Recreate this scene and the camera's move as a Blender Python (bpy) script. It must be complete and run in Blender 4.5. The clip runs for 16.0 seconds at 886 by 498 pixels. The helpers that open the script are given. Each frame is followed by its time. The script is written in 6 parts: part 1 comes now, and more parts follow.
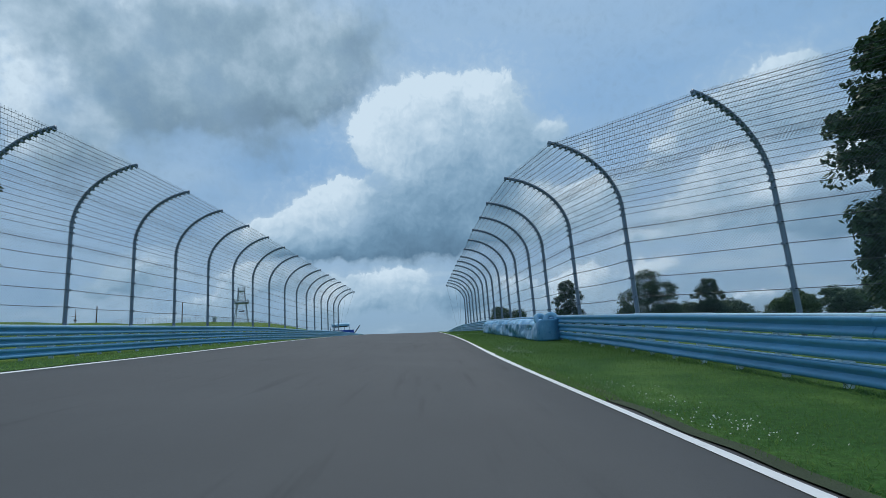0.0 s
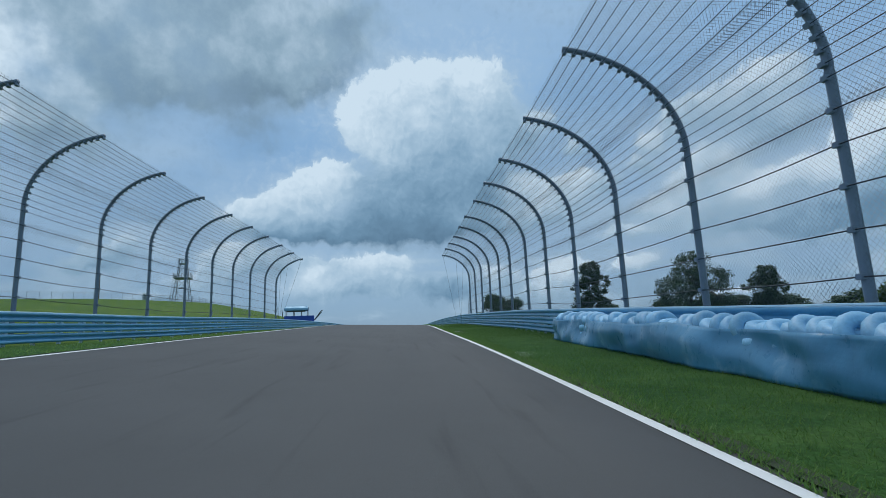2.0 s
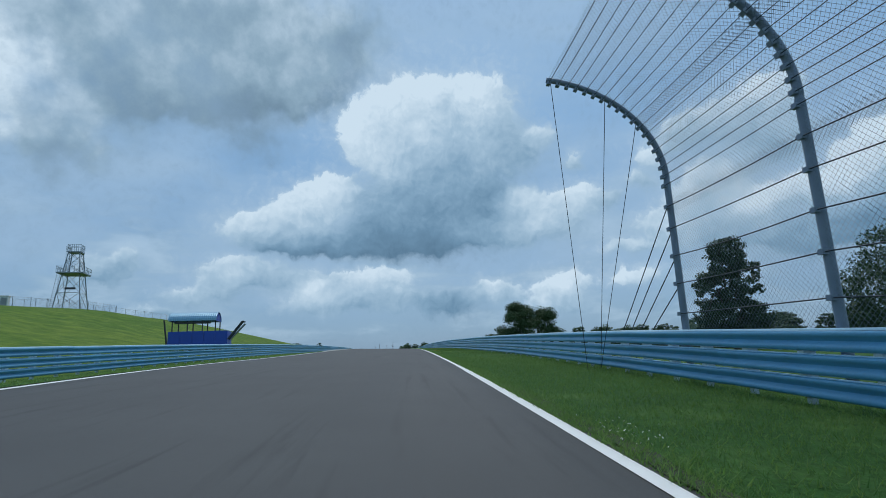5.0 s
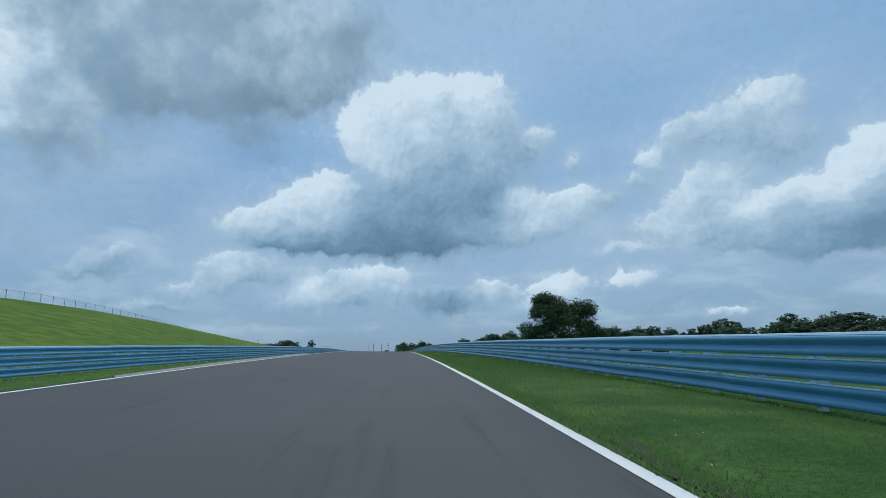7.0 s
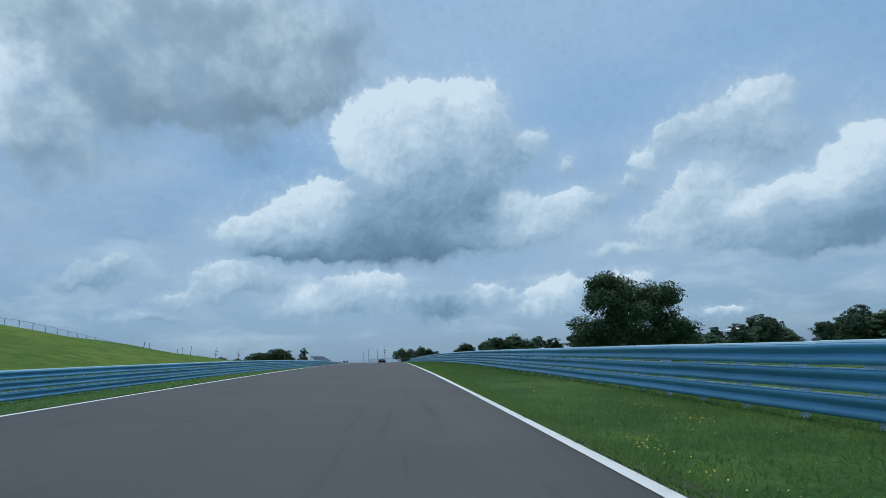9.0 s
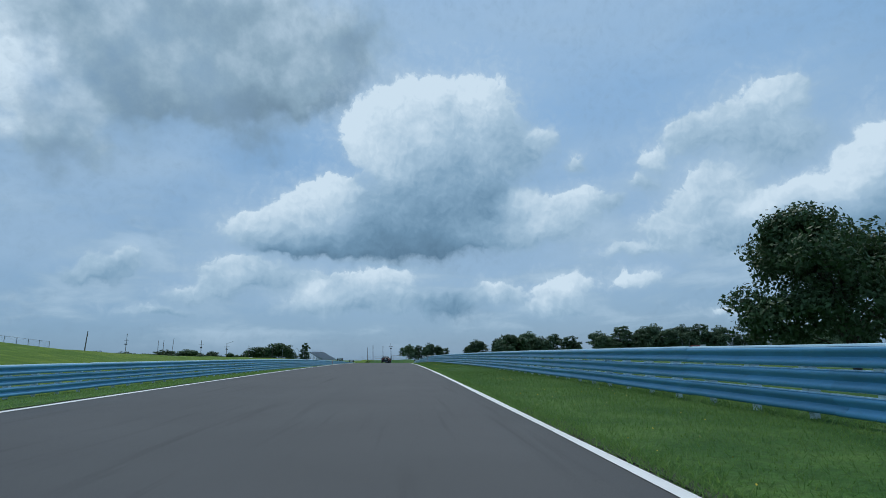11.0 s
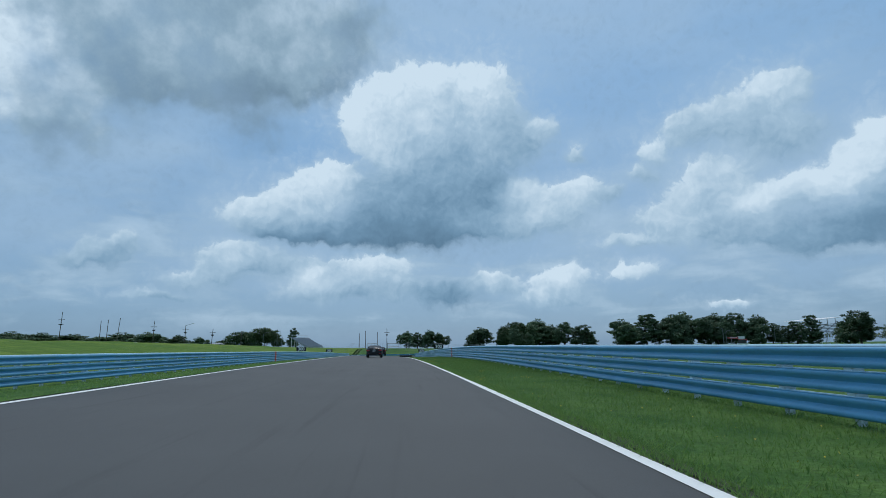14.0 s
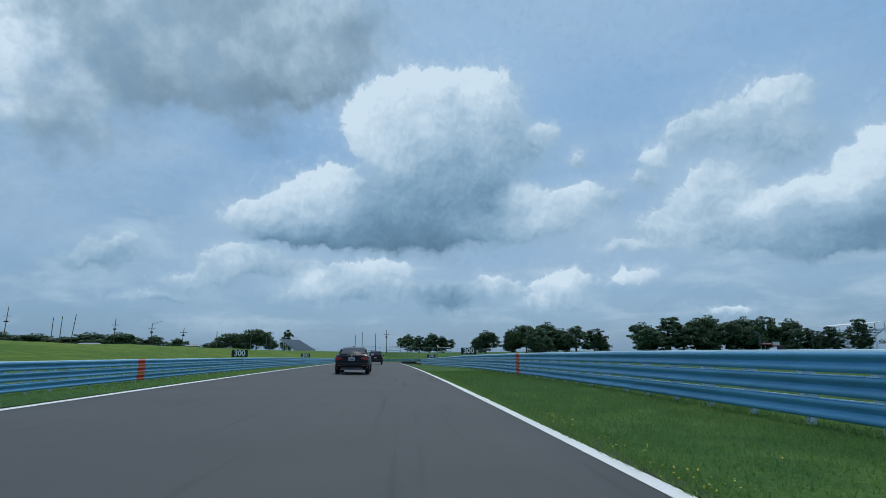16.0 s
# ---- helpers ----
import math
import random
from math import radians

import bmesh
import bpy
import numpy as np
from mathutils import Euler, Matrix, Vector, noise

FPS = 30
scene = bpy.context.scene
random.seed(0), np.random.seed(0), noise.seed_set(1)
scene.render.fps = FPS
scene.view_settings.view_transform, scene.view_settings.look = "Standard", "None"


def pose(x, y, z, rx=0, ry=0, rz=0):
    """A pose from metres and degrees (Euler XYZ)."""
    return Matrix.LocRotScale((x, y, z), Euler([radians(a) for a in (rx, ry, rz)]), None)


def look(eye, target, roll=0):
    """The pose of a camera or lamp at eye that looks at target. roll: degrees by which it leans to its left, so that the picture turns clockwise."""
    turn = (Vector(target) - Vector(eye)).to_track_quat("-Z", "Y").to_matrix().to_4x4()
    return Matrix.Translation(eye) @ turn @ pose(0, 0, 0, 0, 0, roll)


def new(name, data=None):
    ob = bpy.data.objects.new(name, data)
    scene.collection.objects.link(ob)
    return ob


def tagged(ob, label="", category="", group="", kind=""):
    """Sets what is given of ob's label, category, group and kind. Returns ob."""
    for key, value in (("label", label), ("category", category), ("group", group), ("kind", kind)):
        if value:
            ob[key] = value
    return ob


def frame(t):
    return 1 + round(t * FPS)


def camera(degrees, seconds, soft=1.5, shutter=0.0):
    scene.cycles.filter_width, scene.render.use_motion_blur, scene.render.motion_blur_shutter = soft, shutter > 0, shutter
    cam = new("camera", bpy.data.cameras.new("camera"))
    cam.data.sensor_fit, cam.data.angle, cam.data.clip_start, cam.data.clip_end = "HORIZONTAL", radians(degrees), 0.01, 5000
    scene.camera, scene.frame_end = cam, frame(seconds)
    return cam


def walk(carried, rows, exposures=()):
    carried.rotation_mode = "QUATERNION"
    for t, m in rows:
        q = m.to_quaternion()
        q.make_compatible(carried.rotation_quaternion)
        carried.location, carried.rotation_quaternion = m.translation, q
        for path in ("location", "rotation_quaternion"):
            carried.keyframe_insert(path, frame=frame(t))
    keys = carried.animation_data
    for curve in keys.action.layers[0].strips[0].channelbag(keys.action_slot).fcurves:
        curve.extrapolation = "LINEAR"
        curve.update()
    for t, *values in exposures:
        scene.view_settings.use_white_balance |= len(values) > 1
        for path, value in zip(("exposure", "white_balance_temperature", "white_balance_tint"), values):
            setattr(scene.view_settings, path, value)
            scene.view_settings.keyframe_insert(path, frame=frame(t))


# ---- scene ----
cam = camera(79.65, 16.0, soft=0.9)
PATH = [
    (0.0, pose(-0.009, 0.218, 1.299, 101.559, 4.150, -1.950)),
    (0.5, pose(-0.037, 7.245, 1.775, 100.973, 3.345, -3.291)),
    (1.0, pose(-0.056, 14.749, 2.310, 101.136, 3.072, -3.551)),
    (1.2, pose(-0.067, 17.729, 2.526, 100.730, 2.650, -3.010)),
    (1.5, pose(-0.085, 22.245, 2.832, 100.866, 2.640, -4.042)),
    (2.0, pose(-0.065, 29.845, 3.328, 100.092, 2.458, -4.027)),
    (2.4, pose(0.013, 35.848, 3.718, 102.639, 2.936, -6.038)),
    (2.5, pose(0.033, 37.352, 3.813, 102.095, 2.894, -5.134)),
    (3.0, pose(0.130, 44.909, 4.253, 102.442, 2.490, -5.634)),
    (3.5, pose(0.280, 52.253, 4.687, 102.790, 2.083, -5.508)),
    (4.0, pose(0.366, 59.611, 5.100, 102.518, 2.222, -5.490)),
    (4.2, pose(0.385, 62.472, 5.269, 102.004, 2.298, -5.281)),
    (4.5, pose(0.404, 66.800, 5.522, 101.568, 2.399, -4.849)),
    (4.7, pose(0.410, 69.800, 5.680, 101.600, 2.450, -4.150)),
    (7, pose(0.496, 109.232, 7.230, 101.496, 1.324, -4.453)),
    (7.5, pose(0.462, 118.234, 7.550, 101.592, 1.850, -4.228)),
    (8, pose(0.418, 127.375, 7.846, 101.774, 2.089, -4.878)),
    (8.5, pose(0.359, 136.626, 8.123, 102.406, 2.223, -4.965)),
    (9, pose(0.282, 145.968, 8.370, 102.023, 2.531, -4.665)),
    (11.3, pose(-0.397, 189.956, 9.224, 101.619, 1.638, -3.948)),
    (11.5, pose(-0.477, 193.674, 9.288, 101.522, 1.587, -4.177)),
    (12.0, pose(-0.683, 202.884, 9.432, 101.650, 1.612, -4.338)),
    (12.5, pose(-0.879, 211.945, 9.559, 100.550, 0.901, -2.466)),
    (13.0, pose(-1.044, 220.832, 9.638, 100.619, -0.013, -2.255)),
    (13.5, pose(-1.189, 229.561, 9.699, 100.223, 0.086, -3.441)),
    (14.0, pose(-1.325, 238.148, 9.751, 100.524, 0.852, -4.375)),
    (14.5, pose(-1.463, 246.605, 9.813, 100.127, 0.957, -4.343)),
    (15.0, pose(-1.589, 254.959, 9.847, 100.534, 0.695, -3.871)),
    (15.5, pose(-1.707, 263.245, 9.862, 100.199, 0.670, -4.120)),
    (16.0, pose(-1.822, 271.497, 9.865, 100.958, 0.406, -4.332)),
]
EXPOSURES = [(0.0, 0.0), (16.0, 0.0)]
walk(cam, PATH, EXPOSURES)

# ---- world: hazy summer sky with cumulus ----
# each puff: azimuth and elevation of its middle, half width, half height (degrees), whiteness
MAIN_TOWER = [
    (3.74, 27.59, 3.97, 2.51, 1.0),
    (8.60, 27.30, 3.50, 2.25, 0.96),
    (-0.91, 26.51, 3.28, 2.25, 0.97),
    (-4.49, 24.46, 2.43, 2.39, 1.0),
    (6.87, 24.40, 4.90, 2.58, 0.82),
    (10.90, 24.80, 2.30, 2.60, 0.76),
    (15.21, 23.00, 1.87, 1.14, 0.78),
    (12.73, 21.21, 3.03, 2.03, 0.64),
    (-0.53, 22.26, 3.88, 2.62, 0.93),
]
MAIN_BODY = [
    (4.02, 19.40, 5.43, 3.56, 0.56),
    (8.03, 16.80, 4.71, 3.00, 0.40),
    (-0.54, 15.90, 5.67, 3.01, 0.50),
    (-9.72, 16.45, 3.31, 2.05, 0.95),
    (-7.32, 17.98, 2.46, 1.65, 1.0),
    (-13.18, 14.59, 2.89, 1.62, 0.9),
    (-15.95, 13.79, 2.51, 1.48, 0.75),
    (-11.43, 13.18, 4.11, 1.17, 0.7),
]
MAIN_BASE = [
    (-8.50, 11.63, 5.40, 0.89, 0.36),
    (-3.08, 12.62, 6.81, 1.57, 0.27),
    (2.49, 12.79, 5.92, 1.82, 0.30),
    (-11.98, 11.71, 2.89, 0.70, 0.42),
    (12.72, 16.18, 2.16, 1.32, 0.97),
    (17.83, 14.82, 3.42, 1.89, 0.88),
    (10.65, 13.48, 4.30, 1.69, 0.72),
    (20.15, 15.87, 1.64, 1.28, 0.9),
    (14.95, 13.16, 4.77, 1.32, 0.75),
]
LOW_LEFT = [
    (-15.81, 9.46, 3.77, 1.12, 0.80),
    (-17.64, 8.48, 2.34, 0.99, 0.76),
    (-13.59, 8.34, 3.71, 0.76, 0.65),
    (-28.69, 9.09, 1.68, 1.11, 0.68),
    (-27.00, 9.95, 1.10, 1.02, 0.72),
    (-30.11, 8.27, 1.86, 0.66, 0.60),
    (-20.40, 7.06, 3.39, 0.84, 0.7),
    (-23.70, 5.43, 3.18, 0.58, 0.68),
]
LOW_MIDDLE = [
    (-1.32, 8.95, 2.75, 0.91, 1.0),
    (-6.14, 7.57, 4.82, 1.41, 0.82),
    (-7.89, 5.95, 4.42, 1.01, 0.7),
    (-2.57, 6.58, 4.55, 1.29, 0.76),
    (-9.29, 7.62, 1.00, 0.44, 1.0),
    (4.68, 5.72, 3.91, 1.43, 0.48),
    (10.21, 6.65, 2.59, 1.16, 0.85),
    (17.11, 6.82, 2.98, 1.26, 0.95),
    (15.48, 4.97, 3.73, 0.83, 0.72),
    (24.70, 7.08, 2.30, 0.91, 0.92),
]
RIGHT_UPPER = [
    (39.73, 22.40, 1.87, 1.55, 0.78),
    (37.28, 22.06, 2.49, 1.86, 0.80),
    (30.92, 20.90, 2.45, 1.71, 0.78),
    (34.54, 20.53, 3.24, 1.76, 0.72),
    (27.09, 19.11, 1.49, 1.07, 0.85),
    (19.24, 19.98, 0.95, 0.92, 0.8),
    (45.94, 16.60, 1.95, 1.96, 1.0),
    (44.08, 15.07, 2.12, 1.71, 0.98),
    (40.54, 13.91, 2.31, 1.44, 0.95),
    (36.85, 13.36, 2.02, 1.00, 0.95),
]
RIGHT_LOWER = [
    (38.50, 18.60, 3.61, 1.89, 0.70),
    (36.00, 10.20, 3.10, 1.03, 0.62),
    (25.50, 17.00, 1.55, 0.77, 0.72),
    (22.60, 15.20, 1.38, 0.60, 0.74),
    (32.78, 15.59, 3.79, 1.88, 0.82),
    (30.02, 14.40, 1.78, 1.09, 0.9),
    (28.67, 12.23, 3.45, 1.72, 0.76),
    (33.21, 11.56, 5.11, 2.24, 0.74),
    (24.61, 10.15, 3.44, 0.70, 0.78),
    (43.27, 10.32, 3.42, 1.79, 0.45),
    (40.16, 8.87, 3.68, 0.98, 0.48),
    (46.02, 11.77, 2.02, 2.02, 0.55),
    (32.83, 3.59, 2.16, 0.40, 0.9),
]
GREY_SHEET = [
    (-34.54, 24.32, 3.56, 2.47, 0.78),
    (-36.17, 26.17, 1.58, 2.17, 0.95),
    (-18.36, 31.13, 9.74, 3.21, 0.42),
    (-26.51, 31.06, 8.07, 2.77, 0.5),
    (-18.95, 25.85, 3.70, 2.51, 0.36),
    (-32.55, 21.21, 3.24, 1.70, 0.44),
    (-9.59, 33.20, 4.22, 3.03, 0.55),
    (-31.88, 31.54, 6.22, 1.74, 0.48),
    (-13.85, 29.12, 2.74, 1.47, 0.72),
    (-24.19, 27.86, 4.26, 2.21, 0.5),
]
SUN_AZIMUTH, SUN_ELEVATION = 12.0, 62.0


class Net:
    """Short spellings for building a node tree."""

    def __init__(self, tree):
        self.tree = tree

    def node(self, kind, **sets):
        n = self.tree.nodes.new(kind)
        for key, value in sets.items():
            setattr(n, key, value)
        return n

    def put(self, socket, value):
        if isinstance(value, bpy.types.NodeSocket):
            self.tree.links.new(value, socket)
        elif value is not None:
            socket.default_value = value

    def math(self, op, a, b=None, c=None, clamp=False):
        n = self.node("ShaderNodeMath", operation=op, use_clamp=clamp)
        for s, v in zip(n.inputs, (a, b, c)):
            self.put(s, v)
        return n.outputs[0]

    def vec(self, op, a, b=None, scale=None):
        n = self.node("ShaderNodeVectorMath", operation=op)
        self.put(n.inputs[0], a)
        if b is not None:
            self.put(n.inputs[1], b)
        if scale is not None:
            self.put(n.inputs["Scale"], scale)
        return n.outputs["Value"] if op in ("DOT_PRODUCT", "LENGTH", "DISTANCE") else n.outputs[0]

    def noise(self, vector, scale, detail=4.0, rough=0.55, distortion=0.0, color=False):
        n = self.node("ShaderNodeTexNoise")
        self.put(n.inputs["Vector"], vector)
        n.inputs["Scale"].default_value, n.inputs["Detail"].default_value = scale, detail
        n.inputs["Roughness"].default_value, n.inputs["Distortion"].default_value = rough, distortion
        return n.outputs["Color" if color else "Fac"]

    def ramp(self, fac, stops, smooth=False):
        n = self.node("ShaderNodeValToRGB")
        self.put(n.inputs[0], fac)
        e = n.color_ramp.elements
        while len(e) < len(stops):
            e.new(0.5)
        for el, (at, col) in zip(e, stops):
            el.position = at
            el.color = (*col, 1) if isinstance(col, tuple) else (col, col, col, 1)
        if smooth:
            n.color_ramp.interpolation = "EASE"
        return n.outputs[0]

    def mix(self, fac, a, b, blend="MIX"):
        n = self.node("ShaderNodeMix", data_type="RGBA", blend_type=blend)
        self.put(n.inputs[0], fac)
        for s, v in zip((n.inputs[6], n.inputs[7]), (a, b)):
            self.put(s, (*v, 1) if isinstance(v, tuple) and len(v) == 3 else v)
        return n.outputs[2]

    def span(self, value, lo, hi, a=0.0, b=1.0, smooth=True):
        n = self.node("ShaderNodeMapRange", interpolation_type="SMOOTHSTEP" if smooth else "LINEAR")
        for s, v in zip(n.inputs, (value, lo, hi, a, b)):
            self.put(s, v)
        return n.outputs[0]


def build_world():
    world = bpy.data.worlds.new("summer_sky")
    scene.world = world
    world.use_nodes = True
    net = Net(world.node_tree)
    back = world.node_tree.nodes["Background"]
    back.inputs[1].default_value = 0.1
    sky = net.node("ShaderNodeTexSky", sky_type="NISHITA", sun_disc=False, air_density=1.0, dust_density=1.5, ozone_density=2.0)
    sky.sun_elevation, sky.sun_rotation = radians(SUN_ELEVATION), radians(SUN_AZIMUTH)
    way = net.node("ShaderNodeTexCoord").outputs["Generated"]
    sep = net.node("ShaderNodeSeparateXYZ")
    net.put(sep.inputs[0], way)
    x, y, z = sep.outputs
    az = net.math("MULTIPLY", net.math("ARCTAN2", x, y), 57.2958)
    el = net.math("MULTIPLY", net.math("ARCSINE", z), 57.2958)
    comb = net.node("ShaderNodeCombineXYZ")
    net.put(comb.inputs[0], az)
    net.put(comb.inputs[1], el)
    flat = comb.outputs[0]
    # billowing edges: cauliflower lumps swell the mass, broad noise keeps the puffs from being ovals
    big = net.vec("SUBTRACT", net.noise(flat, 0.15, 3, 0.5, color=True), (0.5, 0.5, 0.5))
    fine = net.vec("SUBTRACT", net.noise(flat, 0.6, 4, 0.55, color=True), (0.5, 0.5, 0.5))
    crisp = net.vec("ADD", flat, net.vec("ADD", net.vec("SCALE", big, scale=3.2), net.vec("SCALE", fine, scale=1.8)))
    soft_push = net.vec("ADD", net.vec("SCALE", big, scale=11.0), net.vec("SCALE", fine, scale=3.0))
    softly = net.vec("ADD", flat, soft_push)

    def lumps(at, scale, detail):
        n = net.node("ShaderNodeTexVoronoi", feature="SMOOTH_F1", normalize=True)
        net.put(n.inputs["Vector"], at)
        n.inputs["Scale"].default_value, n.inputs["Detail"].default_value = scale, detail
        n.inputs["Roughness"].default_value, n.inputs["Smoothness"].default_value = 0.55, 0.35
        return n.outputs["Distance"]

    def field(puffs, at, power):
        total = white = None
        for a, e, ra, re, b in puffs:
            off = net.vec("MULTIPLY", net.vec("SUBTRACT", at, (a, e, 0.0)), (1 / ra, 1 / re, 0.0))
            w = net.math("POWER", 2.718, net.math("MULTIPLY", net.vec("DOT_PRODUCT", off, off), -power))
            total = w if total is None else net.math("ADD", total, w)
            # each puff is lit from above and shaded below
            lit = net.math("MULTIPLY_ADD", net.math("MAXIMUM", net.math("MINIMUM", net.vec("DOT_PRODUCT", off, (-0.06, 0.15, 0.0)), 0.2), -0.26), 1.0, b)
            white = net.math("MULTIPLY", w, lit) if white is None else net.math("MULTIPLY_ADD", w, lit, white)
        return total, net.math("DIVIDE", white, net.math("ADD", total, 0.0005))

    puffs = MAIN_TOWER + MAIN_BODY + MAIN_BASE + LOW_LEFT + LOW_MIDDLE + RIGHT_UPPER + RIGHT_LOWER
    mass, white = field(puffs, crisp, 1.1)
    here = lumps(crisp, 0.95, 2.5)
    toward = lumps(net.vec("ADD", crisp, (-0.15, 0.28, 0.0)), 0.95, 1.0)
    below = lumps(net.vec("ADD", crisp, (0.15, -0.28, 0.0)), 0.95, 1.0)
    mass = net.math("ADD", mass, net.math("MULTIPLY_ADD", here, -0.80, 0.20))
    # a lump's flank towards the sun is lit, the other is not; smaller billows ride on the large ones
    relief = net.math("SUBTRACT", toward, below)
    knobs = net.math("SUBTRACT", lumps(net.vec("ADD", crisp, (-0.07, 0.13, 0.0)), 2.1, 1.5), lumps(net.vec("ADD", crisp, (0.07, -0.13, 0.0)), 2.1, 1.5))
    tone = net.math("ADD", white, net.math("MULTIPLY_ADD", relief, 0.20, net.math("MULTIPLY", knobs, 0.05)))
    tone = net.math("ADD", tone, net.math("MULTIPLY", net.math("SUBTRACT", net.noise(flat, 0.24, 4, 0.5), 0.54), 0.46))
    edge = net.math("MULTIPLY_ADD", net.span(white, 0.6, 0.97), -0.46, 0.86)
    cover = net.span(mass, 0.22, edge)
    halo = net.span(mass, -0.16, 0.5, 0.0, 0.68)
    shades = [(0.0, (0.09, 0.16, 0.235)), (0.34, (0.165, 0.275, 0.385)), (0.52, (0.245, 0.37, 0.49)), (0.75, (0.40, 0.52, 0.63)), (1.0, (0.66, 0.74, 0.81))]
    cumulus = net.ramp(tone, shades, smooth=False)
    # the ragged grey sheet overhead
    gmass, gwhite = field(GREY_SHEET, softly, 0.42)
    gtone = net.math("ADD", gwhite, net.math("MULTIPLY", net.math("SUBTRACT", net.noise(flat, 0.22, 5, 0.55), 0.5), 0.95))
    gtone = net.math("ADD", gtone, 0.05)
    grey = net.ramp(gtone, [(0.0, (0.12, 0.18, 0.24)), (0.34, (0.205, 0.295, 0.375)), (0.52, (0.29, 0.395, 0.48)), (0.75, (0.45, 0.55, 0.64)), (0.98, (0.68, 0.76, 0.83))])
    gcover = net.math("MULTIPLY", net.span(gmass, 0.05, 1.2, 0.0, 0.97), net.span(net.noise(flat, 0.11, 4, 0.55), 0.30, 0.55, 0.55, 1.0))
    # thin high cloud all round, drawn out sideways
    streak = net.node("ShaderNodeMapping")
    net.put(streak.inputs[0], way)
    streak.inputs["Scale"].default_value = (1.0, 1.0, 3.4)
    veil = net.span(net.noise(streak.outputs[0], 1.7, 5, 0.48, 0.25), 0.34, 0.66, 0.05, 0.95)
    low = net.span(el, 2.0, 30.0, 0.0, 1.0)
    haze = net.mix(low, (1.5, 2.9, 4.65), (2.45, 4.3, 6.4))
    clear = net.mix(0.72, sky.outputs[0], haze)
    sheet = net.mix(net.math("MULTIPLY", veil, net.span(el, 1.0, 14.0, 0.28, 0.74)), clear, (4.0, 5.2, 6.5))
    ten = lambda c: net.vec("SCALE", c, scale=10.0)
    out = net.mix(gcover, sheet, ten(grey))
    # hazy broken cloud low down and behind
    far_tone = net.noise(streak.outputs[0], 6.0, 5, 0.52, 0.3)
    band = net.math("MULTIPLY", net.span(el, 0.5, 4.0), net.span(el, 8.0, 20.0, 1.0, 0.0))
    out = net.mix(net.math("MULTIPLY", band, net.span(far_tone, 0.42, 0.60, 0.0, 0.60)), out, ten(net.ramp(far_tone, [(0.40, (0.24, 0.36, 0.47)), (0.68, (0.50, 0.61, 0.71))])))
    out = net.mix(halo, out, ten(net.mix(0.5, cumulus, (0.36, 0.48, 0.60))))
    out = net.mix(cover, out, ten(cumulus))
    # the camera's cool rendering of daylight
    out = net.mix(1.0, out, (0.905, 1.0, 1.065), "MULTIPLY")
    net.put(back.inputs[0], out)


build_world()

sun = new("sun", bpy.data.lights.new("sun", "SUN"))
sun.data.energy, sun.data.angle, sun.data.color = 1.6, radians(12), (1.0, 0.96, 0.90)
az, el = radians(SUN_AZIMUTH), radians(SUN_ELEVATION)
sun.matrix_world = look((60 * math.sin(az), 60 * math.cos(az), 80), (60 * math.sin(az) - math.sin(az) * math.cos(el), 60 * math.cos(az) - math.cos(az) * math.cos(el), 80 - math.sin(el)))


# ---- materials ----
def material(name, color, rough=0.6, metal=0.0, vary=0.25, scale=6.0, fine=60.0, bump=0.2, second=None, second_at=(0.55, 0.7), coat=0.0, random=0.0, stretch=(1, 1, 1), spec=0.5, vector="Object"):
    """A surface with blotches and grain of two sizes, an optional second colour in patches (wear, painted sheen), and a
    spread from piece to piece.
    """
    m = bpy.data.materials.new(name)
    m.use_nodes = True
    net = Net(m.node_tree)
    bsdf = m.node_tree.nodes["Principled BSDF"]
    mapping = net.node("ShaderNodeMapping")
    net.put(mapping.inputs[0], net.node("ShaderNodeTexCoord").outputs[vector])
    mapping.inputs["Scale"].default_value = stretch
    at = mapping.outputs[0]
    wide, grain = net.noise(at, scale, 5, 0.6), net.noise(at, fine, 4, 0.6)
    level = net.math("ADD", net.math("MULTIPLY", net.math("SUBTRACT", wide, 0.5), 2.2 * vary), net.math("MULTIPLY_ADD", net.math("SUBTRACT", grain, 0.5), 1.4 * vary, 1.0))
    if random:
        info = net.node("ShaderNodeObjectInfo").outputs["Random"]
        level = net.math("MULTIPLY", level, net.math("MULTIPLY_ADD", info, 2 * random, 1 - random))
    col = net.vec("SCALE", net.mix(0.0, color, color), scale=level)
    if second:
        patch = net.span(net.noise(at, scale * 1.7, 6, 0.65, 0.3), second_at[0], second_at[1])
        col = net.mix(patch, col, second)
    net.put(bsdf.inputs["Base Color"], col)
    net.put(bsdf.inputs["Roughness"], net.math("MULTIPLY_ADD", grain, 0.25, rough - 0.12, clamp=True))
    bsdf.inputs["Metallic"].default_value = metal
    bsdf.inputs["Specular IOR Level"].default_value = spec
    bsdf.inputs["Coat Weight"].default_value = coat
    bsdf.inputs["Coat Roughness"].default_value = 0.05
    if bump:
        b = net.node("ShaderNodeBump")
        b.inputs["Strength"].default_value, b.inputs["Distance"].default_value = bump, 0.02
        net.put(b.inputs["Height"], net.math("ADD", grain, net.math("MULTIPLY", wide, 0.6)))
        net.put(bsdf.inputs["Normal"], b.outputs[0])
    return m


